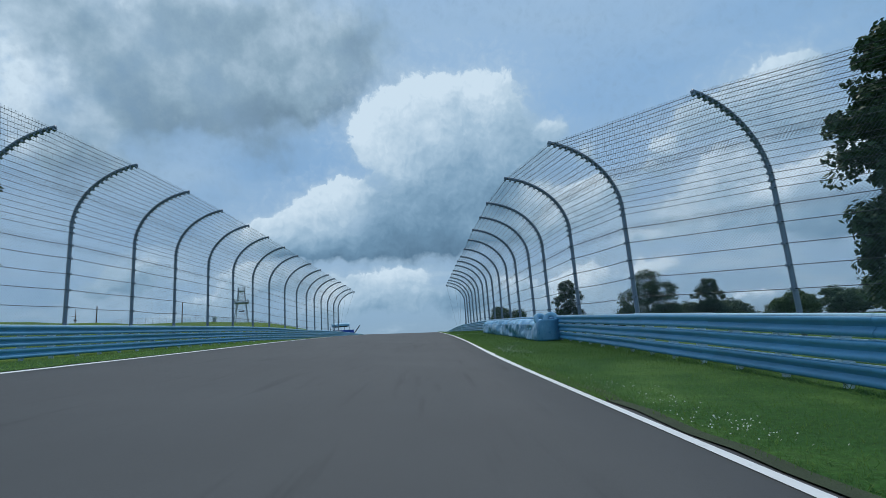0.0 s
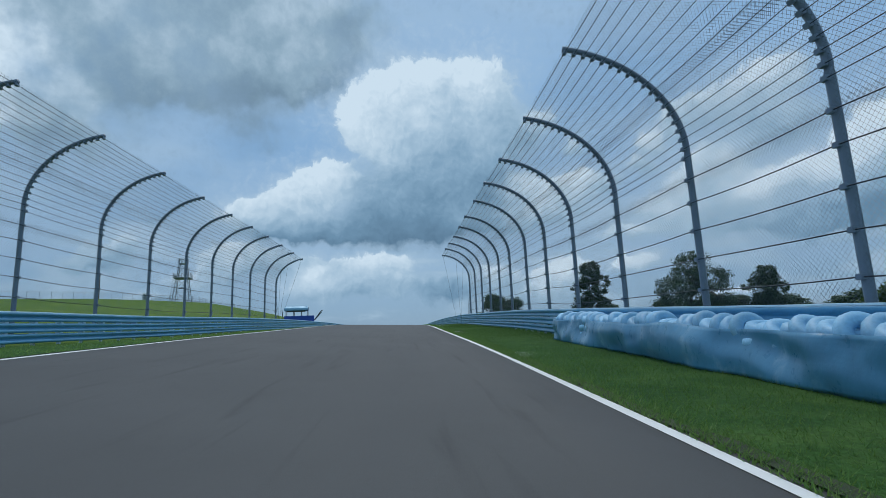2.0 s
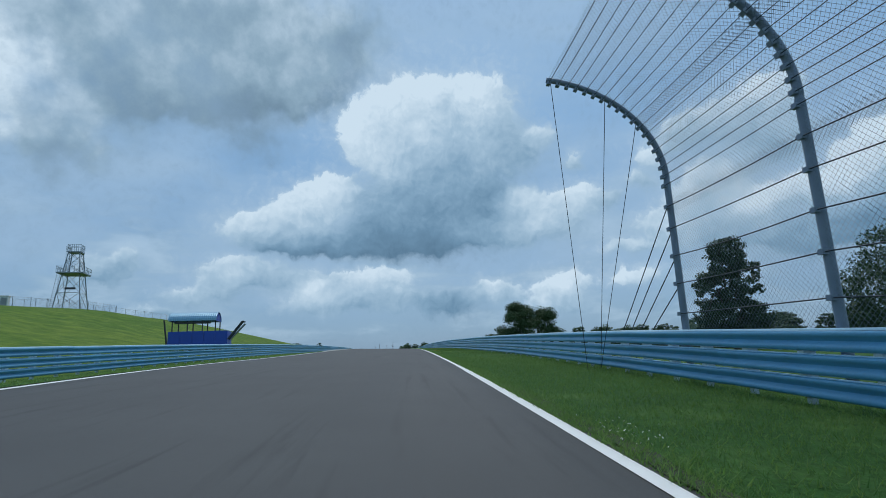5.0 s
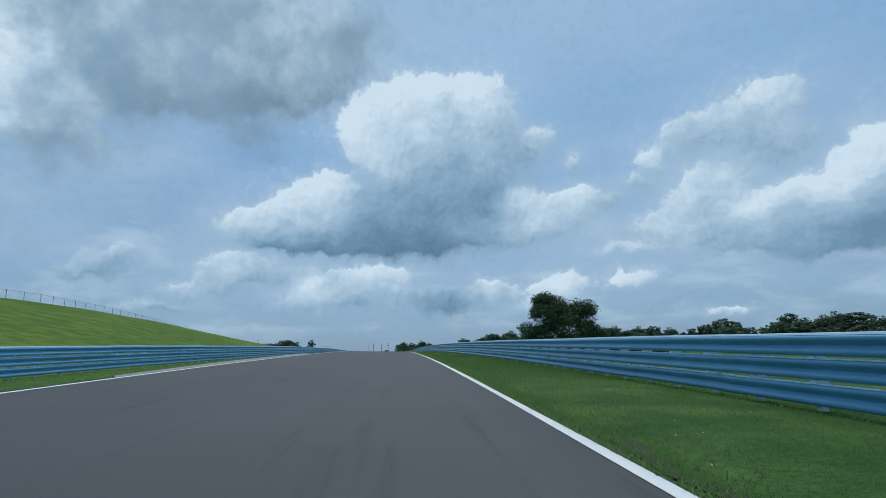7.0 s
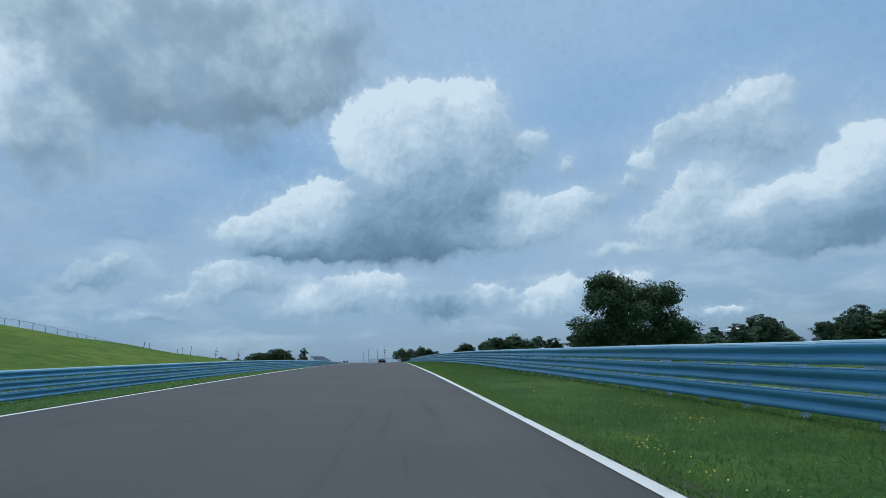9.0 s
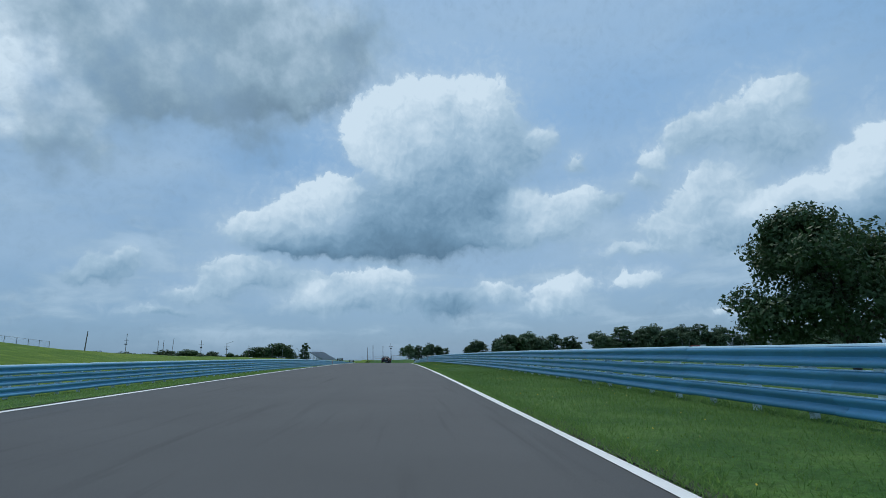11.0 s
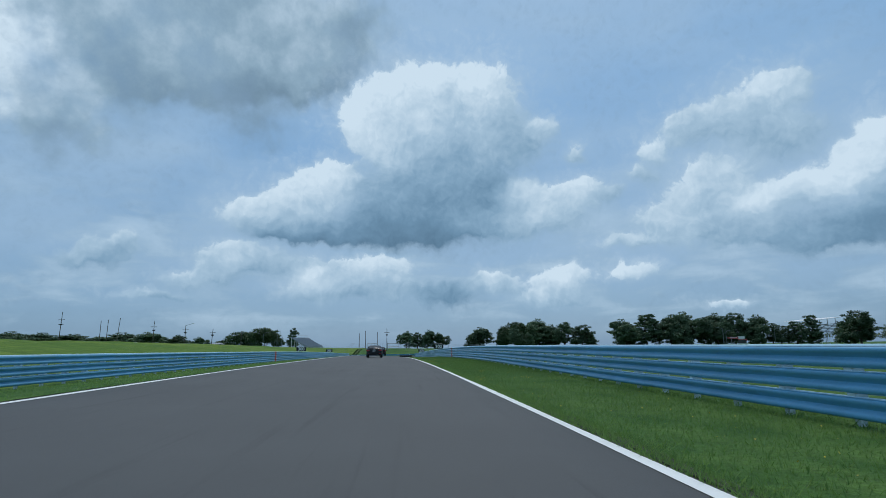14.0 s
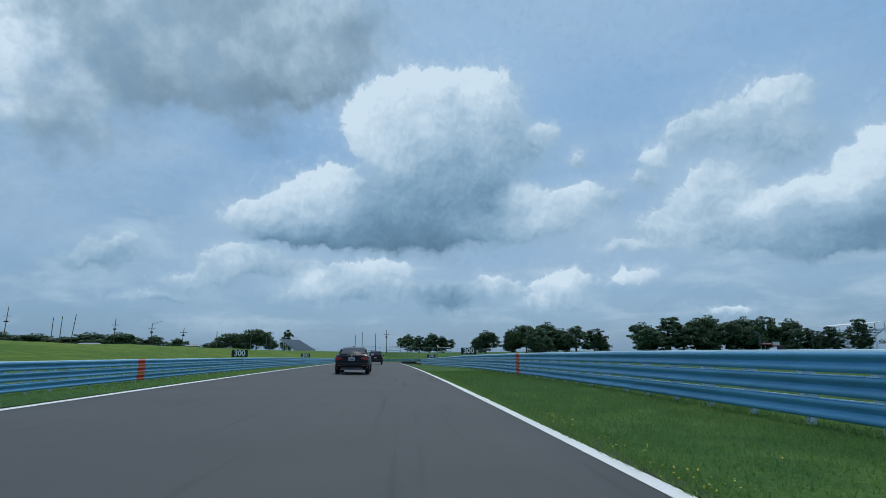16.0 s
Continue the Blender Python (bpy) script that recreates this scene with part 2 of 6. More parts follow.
def asphalt():
    m = bpy.data.materials.new("worn_asphalt")
    m.use_nodes = True
    net = Net(m.node_tree)
    bsdf = m.node_tree.nodes["Principled BSDF"]
    at = net.node("ShaderNodeTexCoord").outputs["Object"]
    along = net.node("ShaderNodeMapping")
    net.put(along.inputs[0], at)
    along.inputs["Scale"].default_value = (1.0, 0.035, 1.0)
    lanes = net.noise(along.outputs[0], 1.1, 5, 0.6)
    marks = net.noise(along.outputs[0], 4.5, 3, 0.5, 0.4)
    patch = net.noise(at, 0.35, 5, 0.6)
    stone = net.noise(at, 90, 3, 0.7)
    level = net.math("ADD", net.math("MULTIPLY", net.math("SUBTRACT", lanes, 0.5), 0.55), 1.0)
    level = net.math("ADD", level, net.math("MULTIPLY", net.math("SUBTRACT", patch, 0.5), 0.45))
    level = net.math("ADD", level, net.math("MULTIPLY", net.math("SUBTRACT", stone, 0.5), 0.7))
    level = net.math("MULTIPLY", level, net.span(marks, 0.56, 0.80, 1.0, 0.70))
    net.put(bsdf.inputs["Base Color"], net.vec("SCALE", net.mix(0.0, (0.074, 0.0755, 0.0755), (0.08, 0.08, 0.08)), scale=level))
    net.put(bsdf.inputs["Roughness"], net.math("MULTIPLY_ADD", lanes, 0.3, 0.62))
    bsdf.inputs["Specular IOR Level"].default_value = 0.35
    b = net.node("ShaderNodeBump")
    b.inputs["Strength"].default_value, b.inputs["Distance"].default_value = 0.35, 0.01
    net.put(b.inputs["Height"], stone)
    net.put(bsdf.inputs["Normal"], b.outputs[0])
    return m


def turf(name, green, dry):
    m = bpy.data.materials.new(name)
    m.use_nodes = True
    net = Net(m.node_tree)
    bsdf = m.node_tree.nodes["Principled BSDF"]
    at = net.node("ShaderNodeTexCoord").outputs["Object"]
    wide, mid, blade = net.noise(at, 0.05, 5, 0.6), net.noise(at, 0.6, 6, 0.65), net.noise(at, 14, 4, 0.7)
    col = net.mix(net.span(net.math("MULTIPLY_ADD", mid, 0.5, net.math("MULTIPLY", wide, 0.5)), 0.44, 0.62), green, dry)
    level = net.math("ADD", net.math("MULTIPLY_ADD", net.math("SUBTRACT", blade, 0.5), 1.7, 1.0), net.math("MULTIPLY", net.math("SUBTRACT", mid, 0.5), 0.7))
    net.put(bsdf.inputs["Base Color"], net.vec("SCALE", col, scale=level))
    bsdf.inputs["Roughness"].default_value = 0.9
    bsdf.inputs["Specular IOR Level"].default_value = 0.15
    b = net.node("ShaderNodeBump")
    b.inputs["Strength"].default_value, b.inputs["Distance"].default_value = 0.8, 0.06
    net.put(b.inputs["Height"], net.math("ADD", blade, mid))
    net.put(bsdf.inputs["Normal"], b.outputs[0])
    return m


def foliage(name, a, b, thin_share=0.25):
    m = bpy.data.materials.new(name)
    m.use_nodes = True
    net = Net(m.node_tree)
    bsdf = m.node_tree.nodes["Principled BSDF"]
    r = net.node("ShaderNodeNewGeometry").outputs["Random Per Island"]
    at = net.node("ShaderNodeTexCoord").outputs["Object"]
    col = net.mix(net.math("MULTIPLY_ADD", r, 0.6, net.math("MULTIPLY", net.noise(at, 0.5, 3), 0.4)), a, b)
    info = net.node("ShaderNodeObjectInfo").outputs["Random"]
    col = net.vec("SCALE", col, scale=net.math("MULTIPLY_ADD", info, 0.4, 0.8))
    net.put(bsdf.inputs["Base Color"], col)
    bsdf.inputs["Roughness"].default_value = 0.6
    bsdf.inputs["Specular IOR Level"].default_value = 0.25
    thin = net.node("ShaderNodeBsdfTranslucent")
    net.put(thin.inputs[0], col)
    mixer = net.node("ShaderNodeMixShader")
    mixer.inputs[0].default_value = thin_share
    out = m.node_tree.nodes["Material Output"]
    m.node_tree.links.new(bsdf.outputs[0], mixer.inputs[1])
    m.node_tree.links.new(thin.outputs[0], mixer.inputs[2])
    m.node_tree.links.new(mixer.outputs[0], out.inputs[0])
    return m


ASPHALT = asphalt()
TURF = turf("mown_turf", (0.034, 0.100, 0.018), (0.078, 0.150, 0.032))
# the hill's yellower grass, with sunshine painted in as a brighter colour
SUNLIT_TURF = turf("yellow_green_sunlit_turf", (0.075, 0.150, 0.018), (0.135, 0.200, 0.028))
BLADES = foliage("grass_blades", (0.095, 0.215, 0.045), (0.22, 0.345, 0.10), 0.5)
FLOWERS = material("yellow_petals", (0.75, 0.52, 0.03), 0.6, vary=0.2, bump=0)
SKID = material("rubbed_tyre_rubber", (0.026, 0.026, 0.027), 0.7, vary=0.35, scale=3, fine=40)
CLOVER = material("white_clover_heads", (0.62, 0.64, 0.56), 0.7, vary=0.2, bump=0)
SOIL = material("dry_soil", (0.036, 0.052, 0.020), 0.95, vary=0.6, scale=3, fine=40, bump=0.6)
LINE_PAINT = material("white_road_paint", (0.78, 0.78, 0.75), 0.6, vary=0.12, scale=1.5, fine=40, second=(0.45, 0.45, 0.43), second_at=(0.62, 0.75))
CONCRETE = material("pale_concrete", (0.31, 0.30, 0.28), 0.85, vary=0.25, scale=0.8, fine=30)
RAIL_BLUE = material("light_blue_rail_paint", (0.105, 0.335, 0.535), 0.36, vary=0.2, scale=1.2, fine=22, bump=0.12, second=(0.20, 0.42, 0.56), second_at=(0.58, 0.80), random=0.10)
# pale colour standing in for the sky's highlight along the beam edges
SHEEN_HEM = material("pale_blue_painted_sheen", (0.50, 0.72, 0.84), 0.4, vary=0.2, scale=1.0, fine=20, bump=0.05)
POST_BLUE = material("faded_blue_post_paint", (0.60, 0.71, 0.78), 0.6, vary=0.2, scale=4, random=0.15)
RAIL_RED = material("red_marker_paint", (0.62, 0.075, 0.035), 0.55, vary=0.15, scale=2)
STEEL = material("galvanised_steel", (0.22, 0.27, 0.34), 0.5, 0.1, vary=0.15, scale=3, fine=30, bump=0.08)
CABLE = material("dull_steel_cable", (0.034, 0.044, 0.058), 0.55, 0.2, vary=0.1, bump=0)
LINK = material("weathered_chain_link", (0.17, 0.205, 0.25), 0.5, 0.1, vary=0.1, bump=0)
# the belt's second colour paints its blotchy sheen as whitish patches
BELT = material("blue_painted_rubber_belt", (0.11, 0.315, 0.49), 0.30, vary=0.30, scale=0.8, fine=5, bump=0.35, second=(0.36, 0.58, 0.72), second_at=(0.54, 0.74), stretch=(1, 1, 0.7))
TYRE_BLUE = material("blue_painted_tyre", (0.34, 0.62, 0.82), 0.55, vary=0.2, scale=3, fine=25, bump=0.2, random=0.15)
RUBBER = material("black_rubber", (0.02, 0.02, 0.021), 0.75, vary=0.2)
BARK = material("grey_brown_bark", (0.085, 0.068, 0.052), 0.9, vary=0.4, scale=2, fine=18, bump=0.7)
LEAF_OAK = foliage("dark_broad_leaves", (0.030, 0.062, 0.026), (0.070, 0.118, 0.046), 0.15)
# mixed greens lifted towards blue, so distance haze is in the leaf colour
LEAF_MIX = foliage("hazed_mixed_leaves", (0.066, 0.118, 0.066), (0.135, 0.200, 0.105))
LEAF_PALE = foliage("light_green_leaves", (0.055, 0.105, 0.022), (0.11, 0.165, 0.045))
LEAF_PINE = foliage("pine_needles", (0.042, 0.085, 0.048), (0.090, 0.145, 0.070))
BOOTH_BLUE = material("royal_blue_panel", (0.02, 0.075, 0.42), 0.5, vary=0.12, scale=2)
TIN_BLUE = material("pale_blue_sheet_metal", (0.19, 0.37, 0.50), 0.4, 0.3, vary=0.15, scale=2)
GREY_STEEL = material("grey_tower_steel", (0.26, 0.29, 0.32), 0.55, 0.4, vary=0.15)
DARK_STEEL = material("dark_painted_steel", (0.05, 0.055, 0.06), 0.55, 0.2, vary=0.2)
WHITE = material("white_panel", (0.72, 0.73, 0.73), 0.5, vary=0.08)
BLACK_SIGN = material("black_sign_board", (0.016, 0.016, 0.018), 0.6, vary=0.2)
SIGN_WHITE = material("white_sign_numeral", (0.8, 0.8, 0.8), 0.5, vary=0.05, bump=0)
WOOD = material("weathered_pole_wood", (0.13, 0.10, 0.075), 0.85, vary=0.3, scale=3, stretch=(1, 1, 0.1))
ROOF_RED = material("brown_red_roof", (0.16, 0.07, 0.055), 0.8, vary=0.2)
BRICK = material("dark_brick_wall", (0.14, 0.085, 0.07), 0.85, vary=0.25)
STAND_GREY = material("grey_stand_metal", (0.30, 0.32, 0.35), 0.6, vary=0.15, scale=0.6)
SIGN_RED = material("red_sign_board", (0.48, 0.05, 0.05), 0.5, vary=0.1)
PAINT_BLACK = material("black_car_paint", (0.006, 0.0065, 0.009), 0.25, vary=0.1, bump=0, coat=0.15, spec=0.35)
PAINT_MAROON = material("dark_maroon_car_paint", (0.035, 0.008, 0.011), 0.25, vary=0.1, bump=0, coat=0.15, spec=0.35)
CAR_GLASS = material("tinted_car_glass", (0.02, 0.024, 0.028), 0.06, vary=0.05, bump=0, spec=0.9)
TAIL_RED = material("red_tail_lamp", (0.42, 0.012, 0.014), 0.15, vary=0.1, bump=0, coat=1.0)
CHROME = material("bright_chrome", (0.7, 0.7, 0.72), 0.15, 1.0, vary=0.05, bump=0)
ALLOY = material("silver_alloy", (0.5, 0.5, 0.52), 0.3, 0.8, vary=0.1, bump=0)
PLASTIC = material("black_trim_plastic", (0.015, 0.015, 0.016), 0.55, vary=0.15)
PLATE = material("white_plate", (0.65, 0.66, 0.68), 0.5, vary=0.05, bump=0)


# ---- mesh helpers ----
def mesh_of(name, verts, faces, mat, smooth=False):
    me = bpy.data.meshes.new(name)
    me.from_pydata([tuple(v) for v in verts], [], faces)
    me.materials.append(mat)
    if smooth:
        me.shade_smooth()
    me.update()
    return me


def quads_mesh(name, co, faces, mat):
    """A large mesh from arrays: places, and the corners of its faces (all of one size)."""
    me = bpy.data.meshes.new(name)
    n, k = faces.shape
    me.vertices.add(len(co))
    me.vertices.foreach_set("co", np.ascontiguousarray(co, dtype=np.float32).ravel())
    me.loops.add(n * k)
    me.loops.foreach_set("vertex_index", np.ascontiguousarray(faces, dtype=np.int32).ravel())
    me.polygons.add(n)
    me.polygons.foreach_set("loop_start", np.arange(0, n * k, k, dtype=np.int32))
    me.polygons.foreach_set("loop_total", np.full(n, k, dtype=np.int32))
    me.materials.append(mat)
    me.update(calc_edges=True)
    return me


def thing(name, at=(0, 0, 0), turn=0.0):
    ob = new(name)
    ob.matrix_world = Matrix.Translation(at) @ Matrix.Rotation(radians(turn), 4, "Z")
    ob.empty_display_size = 0.3
    return ob


def child(name, mesh, parent, m=None, label=""):
    ob = new(name, mesh)
    ob.parent = parent
    if m is not None:
        ob.matrix_basis = m
    return tagged(ob, label)


def bm_mesh(name, bm, mat, smooth=False, bevel=0.0):
    if bevel:
        bmesh.ops.bevel(bm, geom=bm.edges[:], offset=bevel, segments=2, affect="EDGES", profile=0.6, clamp_overlap=True)
    bmesh.ops.recalc_face_normals(bm, faces=bm.faces[:])
    me = bpy.data.meshes.new(name)
    bm.to_mesh(me)
    bm.free()
    me.materials.append(mat)
    if smooth:
        me.shade_smooth()
    return me


def part(name, bm, mat, parent, label="", m=None, smooth=False, bevel=0.0):
    return child(name, bm_mesh(name, bm, mat, smooth, bevel), parent, m, label)


def add_box(bm, size, at=(0, 0, 0), m=None):
    mat = Matrix.Translation(at) @ (m or Matrix()) @ Matrix.Diagonal((*size, 1))
    return bmesh.ops.create_cube(bm, size=1.0, matrix=mat)


def add_rod(bm, a, b, r0, r1=None, sides=8):
    a, b = Vector(a), Vector(b)
    d = b - a
    m = Matrix.Translation((a + b) / 2) @ d.to_track_quat("Z", "Y").to_matrix().to_4x4()
    bmesh.ops.create_cone(bm, cap_ends=True, segments=sides, radius1=r0, radius2=r0 if r1 is None else r1, depth=d.length, matrix=m)


def box_bm(size, at=(0, 0, 0), m=None):
    bm = bmesh.new()
    add_box(bm, size, at, m)
    return bm


def rods_bm(pairs, r, sides=8):
    bm = bmesh.new()
    for a, b in pairs:
        add_rod(bm, a, b, r, sides=sides)
    return bm


def tube(name, points, r, mat, sides=6, r_end=None):
    """A round bar swept along points."""
    pts = [Vector(p) for p in points]
    verts, faces = [], []
    for i, p in enumerate(pts):
        d = (pts[min(i + 1, len(pts) - 1)] - pts[max(i - 1, 0)]).normalized()
        side = d.cross(Vector((0, 0, 1)))
        side = side.normalized() if side.length > 1e-3 else Vector((1, 0, 0))
        up = side.cross(d)
        rr = r if r_end is None else r + (r_end - r) * i / (len(pts) - 1)
        for k in range(sides):
            a = 2 * math.pi * k / sides
            verts.append(p + side * rr * math.cos(a) + up * rr * math.sin(a))
        if i:
            for k in range(sides):
                j, q = (i - 1) * sides, i * sides
                faces.append((j + k, j + (k + 1) % sides, q + (k + 1) % sides, q + k))
    faces.append(tuple(range(sides - 1, -1, -1)))
    n = (len(pts) - 1) * sides
    faces.append(tuple(range(n, n + sides)))
    return mesh_of(name, verts, faces, mat, smooth=True)


# ---- the plan: the track's lines against the distance along it (y) ----
KNOTS = [-12, 0, 15, 30, 45, 60, 75, 90, 105, 135, 165, 195, 225, 255, 285, 315, 345, 375]
RIGHT_LINE_X = [2.71, 2.6, 2.33, 2.36, 2.39, 2.24, 2.19, 2.3, 2.43, 2.38, 2.12, 1.71, 1.29, 0.82, 0.26, -0.37, -1.03, -1.7]
RIGHT_LINE_Z = [-0.94, -0.05, 1.03, 2.1, 3.07, 3.98, 4.82, 5.46, 5.97, 6.94, 7.65, 8.17, 8.52, 8.69, 8.68, 8.45, 8.08, 7.63]
LEFT_LINE_X = [-7.41, -7.37, -7.29, -7.25, -7.19, -7.1, -7.0, -6.93, -6.84, -6.81, -6.92, -7.15, -7.5, -7.99, -8.57, -9.22, -9.9, -10.6]
LEFT_LINE_Z = [0.3, 1.0, 1.89, 2.81, 3.65, 4.42, 5.18, 5.86, 6.3, 7.22, 7.95, 8.48, 8.81, 8.98, 8.95, 8.79, 8.49, 8.09]
RIGHT_RAIL_X = [6.33, 6.42, 6.48, 6.55, 6.62, 6.77, 6.82, 6.82, 6.82, 6.78, 6.58, 6.29, 5.8, 5.2, 4.78, 4.25, 3.6, 2.95]
RIGHT_RAIL_Z = [-0.09, 0.81, 2.06, 3.15, 4.1, 5.0, 5.74, 6.46, 7.04, 7.94, 8.65, 9.2, 9.54, 9.73, 9.83, 9.58, 9.11, 8.59]
LEFT_RAIL_X = [-13.15, -13.15, -13.15, -13.15, -13.15, -13.15, -13.17, -13.25, -13.34, -13.48, -13.64, -13.92, -14.34, -14.86, -15.5, -16.2, -16.95, -17.65]
LEFT_RAIL_Z = [1.67, 2.32, 3.14, 4.01, 4.82, 5.41, 6.1, 6.68, 7.2, 8.07, 8.71, 9.24, 9.55, 9.69, 9.63, 9.49, 9.22, 8.85]
STACK = 1.06          # height of three beams
CLEAR = 0.10          # gap under the lowest beam


def spline(values):
    xs, ys = np.array(KNOTS, float), np.array(values, float)
    slope = np.gradient(ys, xs)

    def at(t):
        t = np.asarray(t, float)
        i = np.clip(np.searchsorted(xs, t) - 1, 0, len(xs) - 2)
        h = xs[i + 1] - xs[i]
        u = np.clip((t - xs[i]) / h, 0, 1)
        r = (2 * u**3 - 3 * u**2 + 1) * ys[i] + (u**3 - 2 * u**2 + u) * h * slope[i] + (3 * u**2 - 2 * u**3) * ys[i + 1] + (u**3 - u**2) * h * slope[i + 1]
        return r + np.where(t < xs[0], (t - xs[0]) * slope[0], 0) + np.where(t > xs[-1], (t - xs[-1]) * slope[-1], 0)

    return at


rlx, rlz, llx, llz = (spline(v) for v in (RIGHT_LINE_X, RIGHT_LINE_Z, LEFT_LINE_X, LEFT_LINE_Z))
rrx, rrz, lrx, lrz = (spline(v) for v in (RIGHT_RAIL_X, RIGHT_RAIL_Z, LEFT_RAIL_X, LEFT_RAIL_Z))
END = 432.0           # where the straight meets the barrier across its end


def settle(y, z):
    """Beyond the straight the land levels out."""
    y = np.asarray(y, float)
    u = np.clip((y - 400) / 60, 0, 1)
    return z * (1 - u * u * (3 - 2 * u)) + 7.2 * (u * u * (3 - 2 * u))


def road_z(x, y):
    yy = np.minimum(y, 440)
    a, b = llx(yy), rlx(yy)
    s = (x - a) / (b - a)
    return settle(y, llz(yy) + np.clip(s, -0.1, 1.1) * (rlz(yy) - llz(yy)))


HILL_Y = [-200, 0, 60, 92, 118, 134, 156, 185, 202, 220, 237, 250, 265, 300, 380, 480, 700]
HILL_Z = [3.5, 5.5, 8.6, 10.2, 12.3, 13.3, 14.8, 15.2, 15.0, 14.2, 12.9, 12.0, 11.5, 11.3, 11.2, 10.6, 10.5]


def ground_z(x, y):
    """Height of the turf; under the road it lies just below the asphalt."""
    x, y = np.asarray(x, float), np.asarray(y, float)
    yy = np.clip(y, -60, 440)
    lx, rx = lrx(yy), rrx(yy)
    lbase, rbase = settle(y, lrz(yy) - STACK - CLEAR), settle(y, rrz(yy) - STACK - CLEAR)
    ledge, redge = settle(y, llz(yy)), settle(y, rlz(yy))
    mid = road_z(x, y) - 0.07
    z = mid
    u = np.clip((llx(yy) - 0.24 - x) / np.maximum(llx(yy) - 0.24 - lx, 0.1), 0, 1)
    z = np.where(x < llx(yy) - 0.24, (ledge - 0.03) * (1 - u) + lbase * u, z)
    u = np.clip((x - rlx(yy) - 0.24) / np.maximum(rx - rlx(yy) - 0.24, 0.1), 0, 1)
    z = np.where(x > rlx(yy) + 0.24, (redge - 0.03) * (1 - u) + rbase * u, z)
    # bank and hill to the left
    crest = np.interp(y, HILL_Y, HILL_Z)
    u = np.clip((lx - 0.8 - x) / (lx - 0.8 + 45.0), 0, 1)
    bank = lbase + (crest - lbase) * (0.72 * u + 0.28 * u * u * (3 - 2 * u))
    top = np.interp(-x, [45, 58, 80, 140, 300], [0.0, 1.1, 0.7, -0.6, -1.0])
    bank = np.where(x < -45, crest + top * np.clip((crest - 9) / 5, 0.2, 1), bank)
    z = np.where(x < lx - 0.8, bank, z)
    # level land to the right
    far = np.clip((x - rx - 1.0) / 60, 0, 1)
    z = np.where(x > rx + 1.0, rbase - 0.25 + (np.clip(rbase - 1.8, -1.0, 7.4) - rbase) * far, z)
    # a grass bank behind the end barrier
    end = np.clip((y - 446) / 45, 0, 1)
    z = z + np.where((x > lx - 6) & (y > 440), 2.6 * end * end * (3 - 2 * end), 0)
    return z


def strip_mesh(name, ys, columns, mat, smooth=True):
    """A ribbon along the track: each column gives x and z for an array of y."""
    ys = np.asarray(ys, float)
    n, w = len(ys), len(columns)
    co = np.zeros((n, w, 3))
    for k, (fx, fz) in enumerate(columns):
        co[:, k, 0] = fx(ys)
        co[:, k, 1] = ys
        co[:, k, 2] = fz(ys)
    faces = [(i * w + k, i * w + k + 1, (i + 1) * w + k + 1, (i + 1) * w + k) for i in range(n - 1) for k in range(w - 1)]
    return mesh_of(name, co.reshape(-1, 3), faces, mat, smooth)


# ---- ground, road, painted lines ----
def build_ground():
    ys = np.concatenate([[-900, -400, -200, -120], np.arange(-80, 470, 3.0), [475, 485, 500, 530, 580, 650, 800, 1100, 1700, 3200]])
    left = [-3200, -1500, -800, -450, -300, -220, -170, -140, -115, -95, -80, -70, -62, -57, -52, -48, -45, -42, -39, -36, -33, -30, -27, -24, -21, -19]
    right = [17, 21, 26, 32, 40, 50, 60, 75, 95, 120, 160, 220, 320, 480, 800, 1500, 3200]
    co, w = [], None
    for y in ys:
        yy = min(max(y, -60), 440)
        lx, rx, la, ra = float(lrx(yy)), float(rrx(yy)), float(llx(yy)) - 0.25, float(rlx(yy)) + 0.25
        xs = left + [lx - 2, lx - 0.8, lx, lx + (la - lx) * 0.35, lx + (la - lx) * 0.7, la, la + 0.1, (la + ra) / 2, ra - 0.1, ra]
        xs += [ra + (rx - ra) * 0.33, ra + (rx - ra) * 0.66, rx, rx + 1.0, rx + 2.5, rx + 5] + right
        xs = np.array(xs)
        z = ground_z(xs, np.full(len(xs), y))
        bumpy = np.array([noise.noise((x * 0.11, y * 0.11, 0.0)) for x in xs])
        z = z + bumpy * np.where((xs < la - 0.2) | (xs > ra + 0.2), 0.05, 0.0) + bumpy * np.clip((np.abs(xs) - 22) / 30, 0, 1) * 0.35
        co.append(np.stack([xs, np.full(len(xs), y), z], 1))
        w = len(xs)
    n = len(co)
    faces = [(i * w + k, i * w + k + 1, (i + 1) * w + k + 1, (i + 1) * w + k) for i in range(n - 1) for k in range(w - 1)]
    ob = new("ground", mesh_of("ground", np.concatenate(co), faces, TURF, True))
    # ground beyond the left rail gets the turf coloured as if sunlit
    ob.data.materials.append(SUNLIT_TURF)
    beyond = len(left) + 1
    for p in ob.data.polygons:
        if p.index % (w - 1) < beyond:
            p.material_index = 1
    tagged(ob, "green mown turf rolling up to a hill", "ground", kind="structure")


build_ground()
YS = np.arange(-80, END + 1, 2.0)
cols = [((lambda s: (lambda y: llx(y) - 0.22 + s * (rlx(y) - llx(y) + 0.44)))(s), (lambda s: (lambda y: road_z(llx(y) - 0.22 + s * (rlx(y) - llx(y) + 0.44), y)))(s)) for s in np.linspace(0, 1, 9)]
lip = [(lambda y: llx(y) - 0.23, lambda y: settle(y, llz(y)) - 0.12)] + cols + [(lambda y: rlx(y) + 0.23, lambda y: settle(y, rlz(y)) - 0.12)]
tagged(new("road", strip_mesh("road", YS, lip, ASPHALT)), "grey worn asphalt race track with faint tyre streaks", "road", kind="structure")


